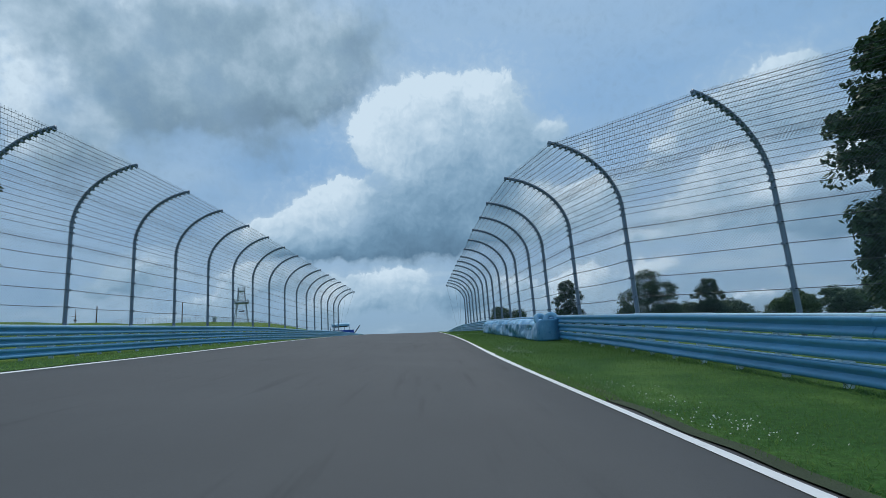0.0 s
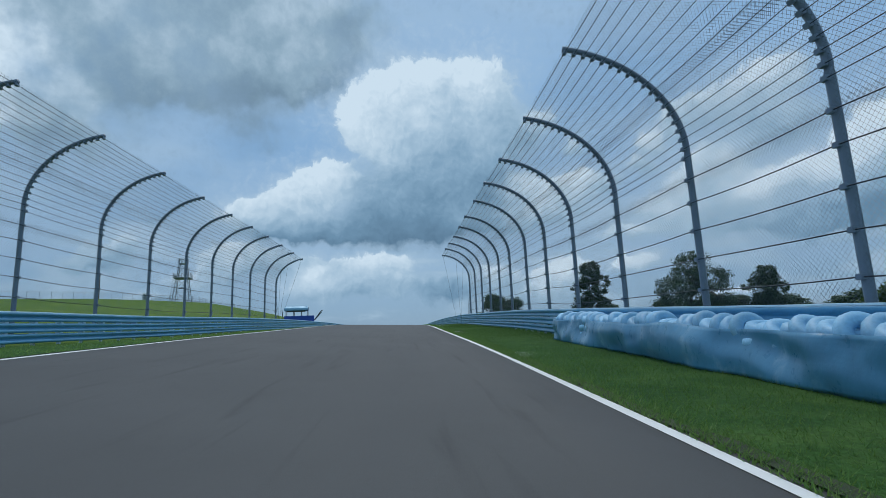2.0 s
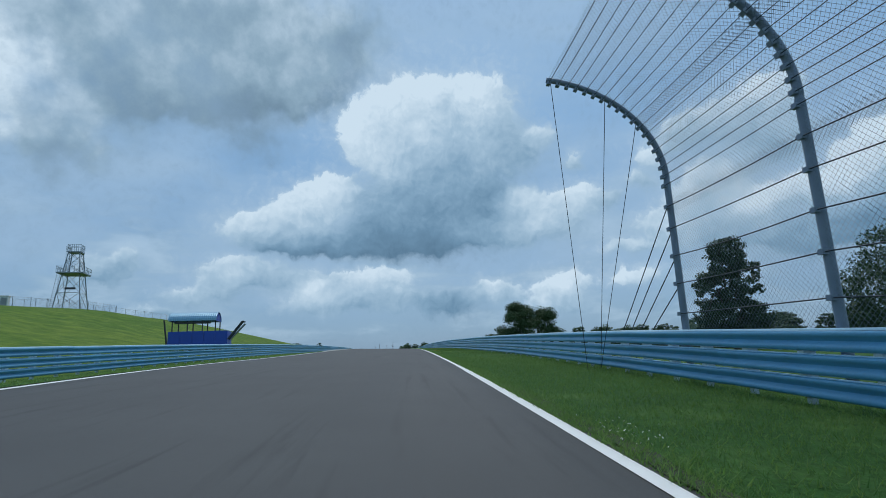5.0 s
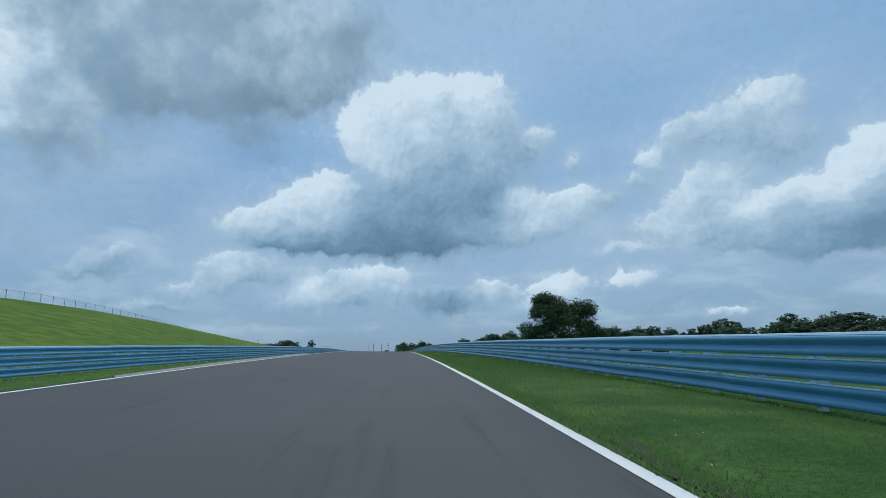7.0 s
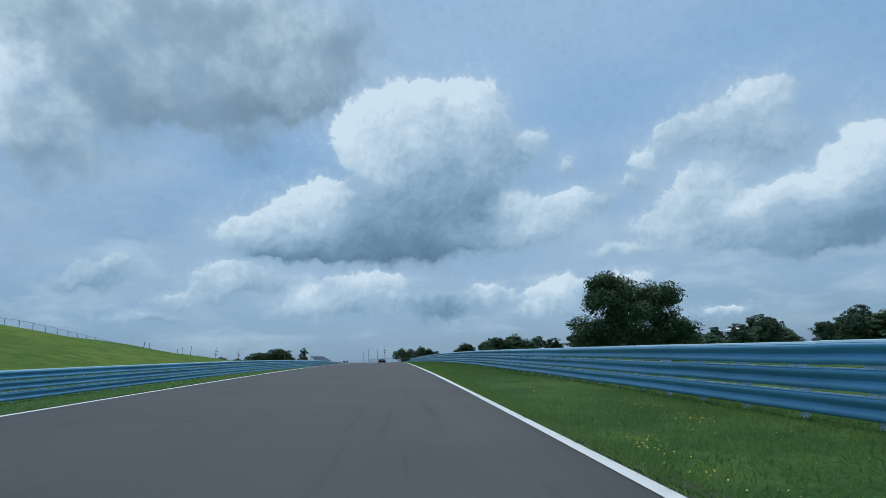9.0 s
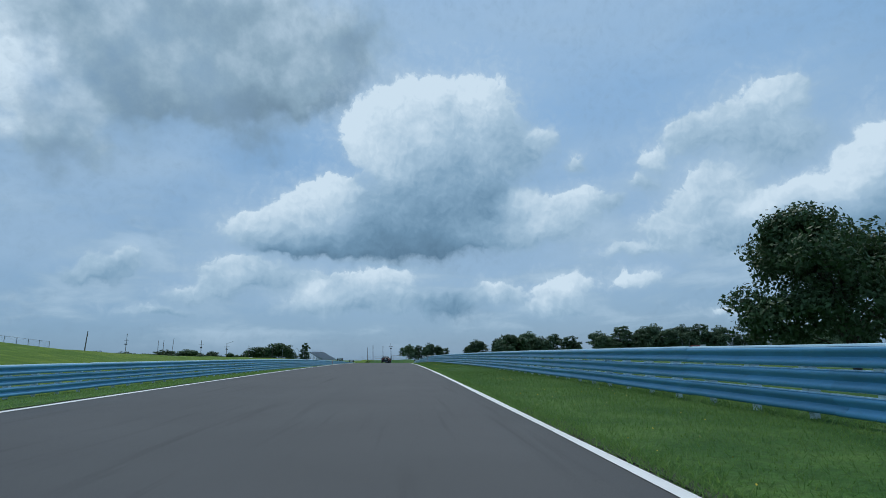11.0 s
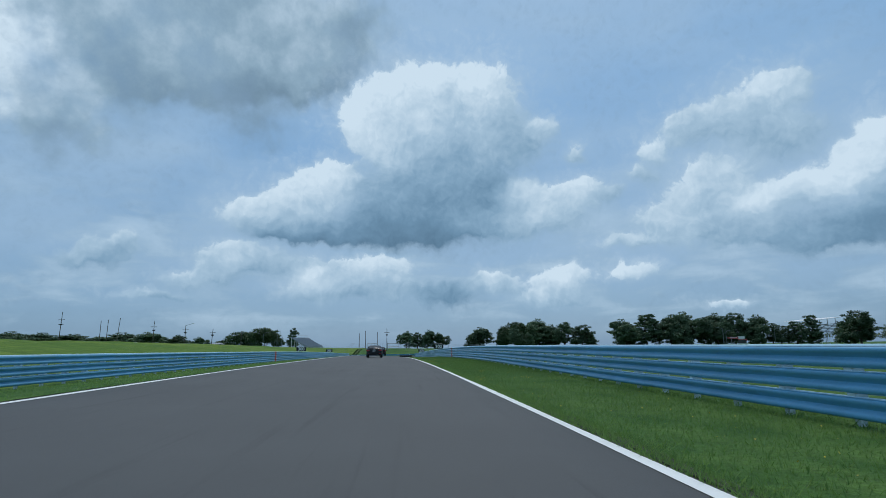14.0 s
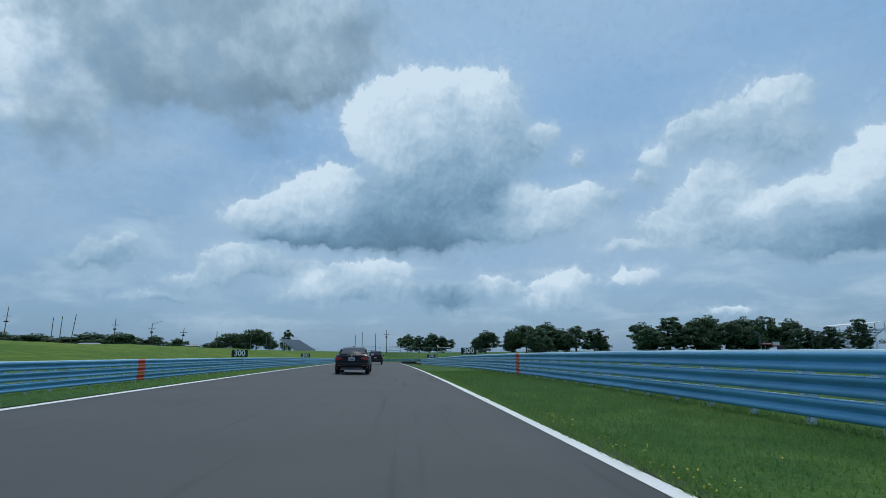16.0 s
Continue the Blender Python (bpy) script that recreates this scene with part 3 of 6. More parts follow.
def run_off():
    """The track swings off to the right in front of the end barrier."""
    verts, faces = [], []
    for i, y in enumerate(np.linspace(398, END, 12)):
        x0 = float(rlx(y)) + 0.3
        x1 = x0 + 46 * ((y - 398) / (END - 398)) ** 0.7 + 0.2
        for s in np.linspace(0, 1, 8):
            x = x0 + s * (x1 - x0)
            verts.append((x, y, float(settle(y, rlz(y))) + 0.012))
        if i:
            faces += [((i - 1) * 8 + k, (i - 1) * 8 + k + 1, i * 8 + k + 1, i * 8 + k) for k in range(7)]
    tagged(new("road_turn", mesh_of("road_turn", verts, faces, ASPHALT)), "grey asphalt bend leaving the straight", "road", kind="structure")


run_off()


def painted_line(name, fx, width, y0, y1, label):
    ys = np.arange(y0, y1, 1.5)
    rng = np.random.default_rng(5)
    wob = np.interp(ys, ys[::4], rng.normal(0, 0.012, len(ys[::4])))
    c = [(lambda y, s=s: fx(y) + s * width / 2 + wob * s, lambda y, s=s: road_z(fx(y) + s * width / 2, y) + 0.006) for s in (-1, 0, 1)]
    tagged(new(name, strip_mesh(name, ys, c, LINE_PAINT)), label, "road marking", kind="structure")


painted_line("right_edge_line", rlx, 0.17, -60, 402, "solid white painted line along the asphalt edge")
painted_line("left_edge_line", llx, 0.17, -60, 425, "solid white painted line along the asphalt edge")
# bare soil fringe between asphalt and turf
for nm, fx, sgn in (("right_soil_edge", rlx, 1), ("left_soil_edge", llx, -1)):
    ys = np.arange(-60, 400, 0.7)
    rng = np.random.default_rng(7)
    rag = np.abs(rng.normal(0.0, 0.12, len(ys)))
    inner = (lambda y, fx=fx, sgn=sgn: fx(y) + sgn * (0.10 + 0.5 * rag[:len(y)]), lambda y, fx=fx, sgn=sgn: road_z(fx(y) + sgn * 0.12, y) + 0.014)
    outer = (lambda y, fx=fx, sgn=sgn, rag=rag: fx(y) + sgn * (0.29 + 0.7 * rag), lambda y, fx=fx, sgn=sgn, rag=rag: ground_z(fx(y) + sgn * (0.29 + 0.7 * rag), y) + 0.025)
    tagged(new(nm, strip_mesh(nm, ys, [inner, outer] if sgn > 0 else [outer, inner], SOIL)), "ragged bare soil edge beside the asphalt", "soil", kind="structure")
# a short black rubber mark across the lane
ys = np.linspace(234.2, 237.0, 9)
fade = np.array([0.9, 1.0, 1.0, 0.95, 0.95, 0.85, 0.75, 0.55, 0.2])
mark = [(lambda y, s=s: -3.35 + 0.115 * (y - 234.2) + s * 0.13 * fade, lambda y, s=s: road_z(-3.35 + 0.115 * (y - 234.2) + s * 0.13 * fade, y) + 0.007) for s in (-1, 0, 1)]
tagged(new("skid_mark", strip_mesh("skid_mark", ys, mark, SKID)), "short black rubber skid mark on the asphalt", "road marking", kind="structure")
# concrete kerb apron outside the left line
ys = np.arange(124.0, 154.0, 1.0)
taper = np.clip((ys - 124) / 12, 0.02, 1) * 0.5
kerb = [(lambda y: llx(y) - 0.09, lambda y: road_z(llx(y) - 0.1, y) + 0.01), (lambda y: llx(y) - 0.12, lambda y: road_z(llx(y) - 0.1, y) + 0.05),
        (lambda y: llx(y) - 0.12 - taper, lambda y: road_z(llx(y), y) + 0.06), (lambda y: llx(y) - 0.16 - taper, lambda y: road_z(llx(y), y) - 0.12)]
tagged(new("kerb", strip_mesh("kerb", ys, kerb[::-1], CONCRETE, False)), "low pale concrete kerb outside the white line", "kerb", kind="structure")


# ---- guard rails: three W beams on posts ----
def w_profile(h):
    """Half-height steps of the folded beam, as depth towards the track against height."""
    pts = [(-0.5, -0.005), (-0.485, 0.035), (-0.45, 0.062), (-0.38, 0.076), (-0.28, 0.078), (-0.19, 0.066), (-0.10, 0.022), (0.0, 0.004), (0.10, 0.020), (0.19, 0.062), (0.28, 0.074), (0.38, 0.074), (0.435, 0.062), (0.475, 0.038), (0.495, 0.008), (0.5, -0.025)]
    return [(d, s * h) for s, d in pts]


BAY = 4.29
BEAM_H, BEAM_STEP = 0.322, 0.3690


def beam_mesh(name, side, mat, length=BAY, lip=0.018):
    """One bay of beam, along y; its folds point to the track (side: +1 if the track lies towards +x)."""
    prof = w_profile(BEAM_H)
    back = [(d - 0.006, z) for d, z in prof[::-1]]
    ring = prof + back
    verts, faces, n = [], [], len(ring)
    for i, y in enumerate((-length / 2 - 0.10, length / 2 + 0.10)):
        for d, z in ring:
            verts.append((side * (d + 0.004 * i), y, z))
    for k in range(n):
        a, b = k, (k + 1) % n
        faces.append((a, b, n + b, n + a) if side > 0 else (b, a, n + a, n + b))
    faces += [tuple(range(n)), tuple(range(2 * n - 1, n - 1, -1))]
    # the rolled upper edge, coloured pale to paint in the sky's sheen
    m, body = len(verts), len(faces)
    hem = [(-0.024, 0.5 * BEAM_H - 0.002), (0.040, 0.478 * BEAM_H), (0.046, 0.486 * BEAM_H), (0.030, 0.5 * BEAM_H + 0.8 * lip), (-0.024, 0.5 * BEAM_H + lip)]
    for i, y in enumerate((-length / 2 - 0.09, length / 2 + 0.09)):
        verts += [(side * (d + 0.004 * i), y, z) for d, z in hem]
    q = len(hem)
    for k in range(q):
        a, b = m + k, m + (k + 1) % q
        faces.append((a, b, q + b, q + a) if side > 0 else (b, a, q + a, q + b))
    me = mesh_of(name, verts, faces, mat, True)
    me.materials.append(SHEEN_HEM if mat is RAIL_BLUE else mat)
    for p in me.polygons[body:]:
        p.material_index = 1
    me.set_sharp_from_angle(angle=radians(50))
    return me


def rail_post_mesh():
    bm = bmesh.new()
    add_box(bm, (0.11, 0.11, 1.55), (0, 0, -0.20))
    for k in (1, 2):
        add_box(bm, (0.21, 0.15, 0.09), (0, 0, 0.615 - k * BEAM_STEP))
    return bm_mesh("rail_post", bm, POST_BLUE, bevel=0.008)


POST_MESH = rail_post_mesh()


def guard_rail(name, fx, fz, side, y0, y1, label, red_y):
    rail = thing(name, (float(fx(y0)), y0, float(fz(y0)) - STACK))
    tagged(rail, label, "guard rail", kind="structure")
    inv = rail.matrix_world.inverted()
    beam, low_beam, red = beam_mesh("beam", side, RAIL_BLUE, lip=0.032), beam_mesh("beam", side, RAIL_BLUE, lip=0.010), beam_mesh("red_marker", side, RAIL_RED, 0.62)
    rng = random.Random(len(name))
    count = int((y1 - y0) / BAY)
    for i in range(count):
        y = y0 + (i + 0.5) * BAY
        dy = BAY / 2
        a, b = (Vector((float(fx(y + s)), y + s, float(fz(y + s)))) for s in (-dy, dy))
        d = (b - a).normalized()
        sidev = d.cross(Vector((0, 0, 1))).normalized()
        rot = Matrix((sidev, d, sidev.cross(d))).transposed().to_4x4()
        for k in range(3):
            c = (a + b) / 2 + Vector((0, 0, -BEAM_H / 2 - k * BEAM_STEP + rng.uniform(-0.006, 0.006)))
            m = Matrix.Translation(c + sidev * rng.uniform(-0.008, 0.008)) @ rot @ Matrix.Rotation(rng.uniform(-0.0015, 0.0015), 4, "X")
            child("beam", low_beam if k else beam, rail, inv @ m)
            if abs(y - red_y) <= BAY / 2:
                child("red_marker", red, rail, inv @ m @ Matrix.Translation((side * 0.008, red_y - y, 0)), "red painted marker band")
        for s in (-2 / 3, 0, 2 / 3):
            p = (a + b) / 2 + d * (s * dy)
            m = Matrix.Translation(p + Vector((-side * 0.075, 0, -0.60))) @ rot
            child("rail_post", POST_MESH, rail, inv @ m)
    return rail


guard_rail("guard_rail_right", rrx, rrz, -1, -18.0, 396.0, "light blue triple-beam steel guard rail on short posts", 300.7)
guard_rail("guard_rail_left", lrx, lrz, 1, -18.0, 422.0, "light blue triple-beam steel guard rail on short posts", 302.0)


def end_barrier():
    ob = thing("guard_rail_end", (-8, 446, 6.6))
    tagged(ob, "light blue steel barrier across the straight's end", "guard rail", kind="structure")
    beam = beam_mesh("beam", -1, RAIL_BLUE)
    for i in range(16):
        x = -30 + i * BAY
        for k in range(3):
            child("beam", beam, ob, Matrix.Translation((x, 0.08 * i, 1.0 - BEAM_H / 2 - k * BEAM_STEP)) @ Matrix.Rotation(radians(-90), 4, "Z"))
        child("rail_post", POST_MESH, ob, Matrix.Translation((x + 1.0, 0.1, 0.55)) @ Matrix.Rotation(radians(-90), 4, "Z"))


end_barrier()


# ---- debris fences: bent posts, cables and chain link ----
LEAN_IN, RISE = 2.87, 2.7     # the bend's reach and rise


def post_curve(foot_drop=1.9):
    """Offsets (towards the track, up) along a post from below the ground to its tip; the bend starts at height 0."""
    pts = [(0.0, -4.9 - foot_drop + 1.9 + k * 0.6) for k in range(9)]
    pts = [p for p in pts if p[1] < -0.05] + [(0.0, 0.0)]
    for k in range(1, 19):
        a = math.radians(k * 80 / 18)
        pts.append((LEAN_IN * (1 - math.cos(a)) / (1 - math.cos(math.radians(80))), RISE * math.sin(a) / math.sin(math.radians(80))))
    return pts


CURVE = post_curve()


def along_curve(s):
    """The point s metres along the post from its tip downwards, and the outward normal."""
    pts = CURVE[::-1]
    left = s
    for a, b in zip(pts, pts[1:]):
        d = math.dist(a, b)
        if left <= d:
            u = left / d
            t = ((b[0] - a[0]) / d, (b[1] - a[1]) / d)
            return (a[0] + u * (b[0] - a[0]), a[1] + u * (b[1] - a[1])), (-t[1], t[0])
        left -= d
    return pts[-1], (1, 0)


CABLES = [0.06 + 0.247 * k for k in range(19)] + [5.05, 5.62, 6.30, 6.98, 7.70, 8.45]


def fence_post_mesh():
    bm = bmesh.new()
    me = tube("post", [(x, 0, z) for x, z in CURVE], 0.085, STEEL, 10, 0.07)
    bm.from_mesh(me)
    bpy.data.meshes.remove(me)
    for s in CABLES:
        (x, z), (nx, nz) = along_curve(s)
        add_box(bm, (0.085, 0.12, 0.09), (x + nx * 0.095, 0, z + nz * 0.095), Matrix.Rotation(-math.atan2(nz, nx), 4, "Y"))
    out = bm_mesh("post", bm, STEEL)
    return out


def debris_fence(name, side, tips, label, link_pitch, wire, lean):
    """tips: the places of the posts' tips, near to far; side +1 leans towards +x."""
    fence = thing(name, (tips[0][0], tips[0][1], float(ground_z(tips[0][0], tips[0][1]))))
    tagged(fence, label, "safety fence")
    inv = fence.matrix_world.inverted()
    mesh = fence_post_mesh()
    frames = []
    for i, t in enumerate(tips):
        p, q = tips[max(i - 1, 0)], tips[min(i + 1, len(tips) - 1)]
        square = Matrix.Rotation(0.5 * math.atan2(p[0] - q[0], q[1] - p[1]), 4, "Z")   # posts turn with the fence's line
        m = Matrix.Translation((t[0], t[1], t[2] - RISE)) @ square @ Matrix.Translation((-side * LEAN_IN * lean, 0, 0)) @ Matrix.Diagonal((side * lean, 1, 1, 1))
        frames.append(m)
        child("post", mesh, fence, inv @ m, "bent grey steel post with cable clamps")
    rng = random.Random(3)
    for s in CABLES:
        (x, z), (nx, nz) = along_curve(s)
        pts = []
        for i, m in enumerate(frames):
            p = m @ Vector((x + nx * 0.10, 0, z + nz * 0.10))
            if i:
                sag = rng.uniform(0.0, 0.05)
                for u in (0.25, 0.5, 0.75):
                    q = pts_last.lerp(p, u)
                    q.z -= sag * 4 * u * (1 - u)
                    pts.append(q)
            pts.append(p)
            pts_last = p
        me = tube("cable", [inv @ p for p in pts], 0.0095 if s < 4.6 else 0.012, CABLE, 4)
        child("cable", me, fence)
    # chain link: zigzag wires woven down the curve between the posts, doubled where two widths overlap
    verts, faces = [], []
    total = 0
    for s0, s1, lift in ((0.0, 8.5, 0.05), (2.55, 2.95, 0.075), (4.9, 5.25, 0.075)):
        rows = int((s1 - s0) / link_pitch)
        prof = [along_curve(s0 + (s1 - s0) * k / rows) for k in range(rows + 1)]
        ks = np.arange(rows + 1)
        for a, b in zip(frames, frames[1:]):
            pa = np.array([a @ Vector((x + nx * lift, 0, z + nz * lift)) for (x, z), (nx, nz) in prof])
            pb = np.array([b @ Vector((x + nx * lift, 0, z + nz * lift)) for (x, z), (nx, nz) in prof])
            count = int(np.linalg.norm(pb[0] - pa[0]) / link_pitch)
            step = (pb[0] - pa[0]) / np.linalg.norm(pb[0] - pa[0]) * wire / 2
            js = np.arange(count)
            u = (js[:, None] + 0.5 + np.where((ks[None] + js[:, None]) % 2 == 0, 0.5, -0.5) * 0.96) / count
            mid = pa[None] * (1 - u)[..., None] + pb[None] * u[..., None]
            both = np.stack([mid - step, mid + step], 2).reshape(-1, 3)
            verts.append(both)
            q = total + (js[:, None] * (rows + 1) + ks[None, :-1]) * 2
            faces.append(np.stack([q, q + 1, q + 3, q + 2], -1).reshape(-1, 4))
            total += len(both)
    verts, faces = np.concatenate(verts), np.concatenate(faces)
    off = np.array(fence.matrix_world.translation)
    net_mesh = quads_mesh("chain_link", verts - off, faces, LINK)
    tagged(child("chain_link", net_mesh, fence, None, "woven grey chain-link wire mesh"), kind="stuff")
    return fence


# the posts' tips along the track: evenly spaced posts, the nearest ones on the right swing out
R_POSTS = [5.80, 10.30, 14.82, 19.31, 23.85, 28.40, 32.80, 37.28, 41.72, 46.21, 50.74, 55.16, 59.64, 64.18, 68.60, 73.18, 77.71, 82.22, 86.82]
R_TIP_X = [19.20, 13.40, 8.63, 5.27, 4.25, 3.94, 4.04, 3.99, 4.05, 4.07, 4.05, 4.08, 4.15, 4.13, 4.19, 4.21, 4.20, 4.22, 4.24]
R_TIP_Z = [7.80, 8.25, 8.68, 9.12, 9.33, 9.50, 9.86, 10.15, 10.40, 10.58, 10.78, 11.14, 11.45, 11.63, 11.90, 12.11, 12.39, 12.69, 12.83]
L_POSTS = [9.30, 13.85, 18.39, 22.94, 27.47, 31.91, 36.46, 40.97, 45.50, 50.01, 54.66, 59.22, 63.80, 68.31, 72.78, 77.30, 81.94, 86.43]
L_TIP_X = [-13.80, -13.20, -12.62, -12.13, -11.80, -11.70, -11.56, -11.47, -11.40, -11.31, -11.06, -10.92, -10.84, -10.81, -10.78, -10.70, -10.60, -10.61]
L_TIP_Z = [9.80, 10.10, 10.36, 10.62, 10.83, 11.06, 11.26, 11.47, 11.62, 11.74, 11.79, 11.89, 12.04, 12.26, 12.46, 12.60, 12.70, 12.82]
R_TIPS = list(zip(R_TIP_X, R_POSTS, R_TIP_Z))
L_TIPS = list(zip(L_TIP_X, L_POSTS, L_TIP_Z))
debris_fence("debris_fence", -1, R_TIPS, "tall curved grey debris fence with cables and chain link", 0.052, 0.0085, 1.0)
debris_fence("debris_fence", 1, L_TIPS, "tall curved grey debris fence with cables and chain link", 0.065, 0.0085, 0.96)


def guy_wires(name, tip, side):
    """Stays from the last post down to the ground beyond it."""
    base = thing(name, (tip[0] - side * LEAN_IN, tip[1] + 5, float(ground_z(tip[0] - side * LEAN_IN, tip[1] + 5))))
    tagged(base, "thin steel stay wires holding the last fence post", "stay wire")
    o = base.matrix_world.translation
    rng = random.Random(4)
    for k, s in enumerate((0.1, 1.6, 2.6, 4.9, 5.6, 6.3, 7.0)):
        (x, z), _ = along_curve(s)
        a = Vector((tip[0] - side * LEAN_IN + side * x, tip[1], tip[2] - RISE + z))
        spot = (tip[0] - side * (LEAN_IN + 0.2) + side * ((1.3 if k == 0 else 0.9 if k < 3 else 0.0) if side < 0 else -0.4), tip[1] + (4.0 if k < 3 else 5.5 - 0.5 * (k - 3)))
        b = Vector((*spot, float(ground_z(*spot))))
        part("stay", rods_bm([(a - o, b - o)], 0.009 if k < 3 else 0.014, 5), CABLE, base)


guy_wires("stay_wires", R_TIPS[-1], -1)
guy_wires("stay_wires", L_TIPS[-1], 1)


# ---- tyre wall with its painted belt ----
def torus_mesh(name, R, r, mat, seg=20, ring=9, flat=1.0):
    verts, faces = [], []
    for i in range(seg):
        a = 2 * math.pi * i / seg
        for k in range(ring):
            b = 2 * math.pi * k / ring
            rr = R + r * math.copysign(abs(math.cos(b)) ** 0.7, math.cos(b))
            verts.append((rr * math.cos(a), rr * math.sin(a), flat * r * math.copysign(abs(math.sin(b)) ** 0.7, math.sin(b))))
            faces.append((i * ring + k, ((i + 1) % seg) * ring + k, ((i + 1) % seg) * ring + (k + 1) % ring, i * ring + (k + 1) % ring))
    return mesh_of(name, verts, faces, mat, True)


def tyre_wall(y0, y1):
    gz = lambda x, y: float(ground_z(x, y))
    front = lambda y: float(rrx(y)) - 1.02
    wall = thing("tyre_wall", (front(y0), y0, gz(front(y0), y0)))
    tagged(wall, "stacked tyres painted light blue behind a rubber belt", "tyre wall")
    inv = wall.matrix_world.inverted()
    rng = random.Random(11)
    lying = torus_mesh("tyre", 0.23, 0.115, TYRE_BLUE, 18, 8, 0.95)
    # two rows of stacks; the top course leans like a fallen line of books
    y = y0 + 0.35
    while y < y1 - 0.3:
        for row, x in enumerate((front(y) + 0.36, front(y) + 0.80)):
            for k in range(3):
                m = Matrix.Translation((x + rng.uniform(-0.03, 0.03), y + rng.uniform(-0.03, 0.03), gz(x, y) + 0.12 + 0.215 * k)) @ Matrix.Rotation(rng.uniform(0, 6), 4, "Z")
                child("tyre", lying, wall, inv @ m)
        y += 0.66
    y = y0 + 1.2
    while y < y1 - 0.2:
        x = front(y) + 0.42 + rng.uniform(-0.05, 0.05)
        m = Matrix.Translation((x, y, gz(x, y) + 0.76 + rng.uniform(-0.03, 0.04))) @ Matrix.Rotation(radians(rng.uniform(-12, 12)), 4, "Z") @ Matrix.Rotation(radians(rng.choice((16, 22, 28, 34, 40, 48, 64))), 4, "X")
        child("tyre", lying, wall, inv @ m)
        y += rng.uniform(0.20, 0.40)
    big = torus_mesh("tyre", 0.26, 0.12, TYRE_BLUE, 22, 9)
    for k, (dx, dy, tilt, turn) in enumerate(((0.30, 0.75, 62, 25), (0.75, 0.45, 74, -15))):
        x, yy = front(y0) + dx, y0 + dy
        child("tyre", big, wall, inv @ (Matrix.Translation((x, yy, gz(x, yy) + 1.02)) @ Matrix.Rotation(radians(turn), 4, "Z") @ Matrix.Rotation(radians(tilt), 4, "X")))
    # the belt: a wavy sheet along the front that folds round the near end
    path = [(front(y0) + 1.0, y0 + 0.02), (front(y0) + 0.6, y0 - 0.06), (front(y0) + 0.2, y0 - 0.02), (front(y0) + 0.03, y0 + 0.2)]
    y = y0 + 0.5
    while y < y1:
        path.append((front(y), y))
        y += 0.2
    verts, faces, rows = [], [], 13
    for i, (x, y) in enumerate(path):
        top = 0.80 + 0.07 * noise.noise((0, y * 0.5, 3)) + (0.22 if i < 4 else 0.22 * math.exp(-(y - y0) / 0.8))
        foot = 0.02 + 0.05 * max(0, noise.noise((5, y * 0.5, 1)))
        for k in range(rows):
            s = k / (rows - 1)
            bulge = 0.07 * math.sin(math.pi * s) * (0.6 + noise.noise((2, y * 0.45, 0))) + 0.16 * noise.noise((x, y * 1.1, s * 1.6)) + 0.08 * noise.noise((x, y * 0.4, s)) + 0.05 * noise.noise((x, y * 2.6, s * 2.4))
            out = -0.05 * (1 - s) - bulge if i > 2 else 0.0
            verts.append((x + out, y, gz(x, y) + foot + (top - foot) * s))
        if i:
            a, b = (i - 1) * rows, i * rows
            faces += [(a + k, b + k, b + k + 1, a + k + 1) for k in range(rows - 1)]
    o = wall.matrix_world.translation
    me = mesh_of("belt", [Vector(v) - o for v in verts], faces, BELT, True)
    belt = child("belt", me, wall, None, "wavy light blue rubber belt along the tyres")
    solid = belt.modifiers.new("thickness", "SOLIDIFY")
    solid.thickness = 0.018


tyre_wall(25.6, 50.3)


# ---- signs ----
def marker_board(text, at, height, turn=0.0):
    w = height * 2.35
    sign = thing("distance_board", at, turn)
    tagged(sign, "black distance board with white numerals " + text, "sign", "distance boards")
    part("board", box_bm((w, 0.03, height), (0, 0, height / 2)), BLACK_SIGN, sign, bevel=0.006)
    for s in (-1, 1):
        part("bracket", box_bm((0.05, 0.05, 0.9), (s * w * 0.3, 0.05, -0.40)), POST_BLUE, sign)
    cu = bpy.data.curves.new("numerals", "FONT")
    cu.body, cu.size, cu.align_x, cu.align_y, cu.extrude, cu.offset = text, height * 1.08, "CENTER", "CENTER", 0.004, 0.016
    tmp = bpy.data.objects.new("numerals", cu)
    scene.collection.objects.link(tmp)
    dg = bpy.context.evaluated_depsgraph_get()
    me = bpy.data.meshes.new_from_object(tmp.evaluated_get(dg))
    bpy.data.objects.remove(tmp)
    me.materials.clear()
    me.materials.append(SIGN_WHITE)
    child("numerals", me, sign, Matrix.Translation((0, -0.022, height / 2)) @ Matrix.Rotation(radians(90), 4, "X"), "white numerals " + text)


for text, y, dx in (("300", 321.5, 0.25), ("200", 367.8, 0.3)):
    marker_board(text, (float(rrx(y)) + dx, y, float(rrz(y)) + 0.12), 0.62)
for text, y in (("300", 322.5), ("200", 362.0)):
    marker_board(text, (float(lrx(y)) - 0.3, y, float(lrz(y)) + 0.12), 0.62)


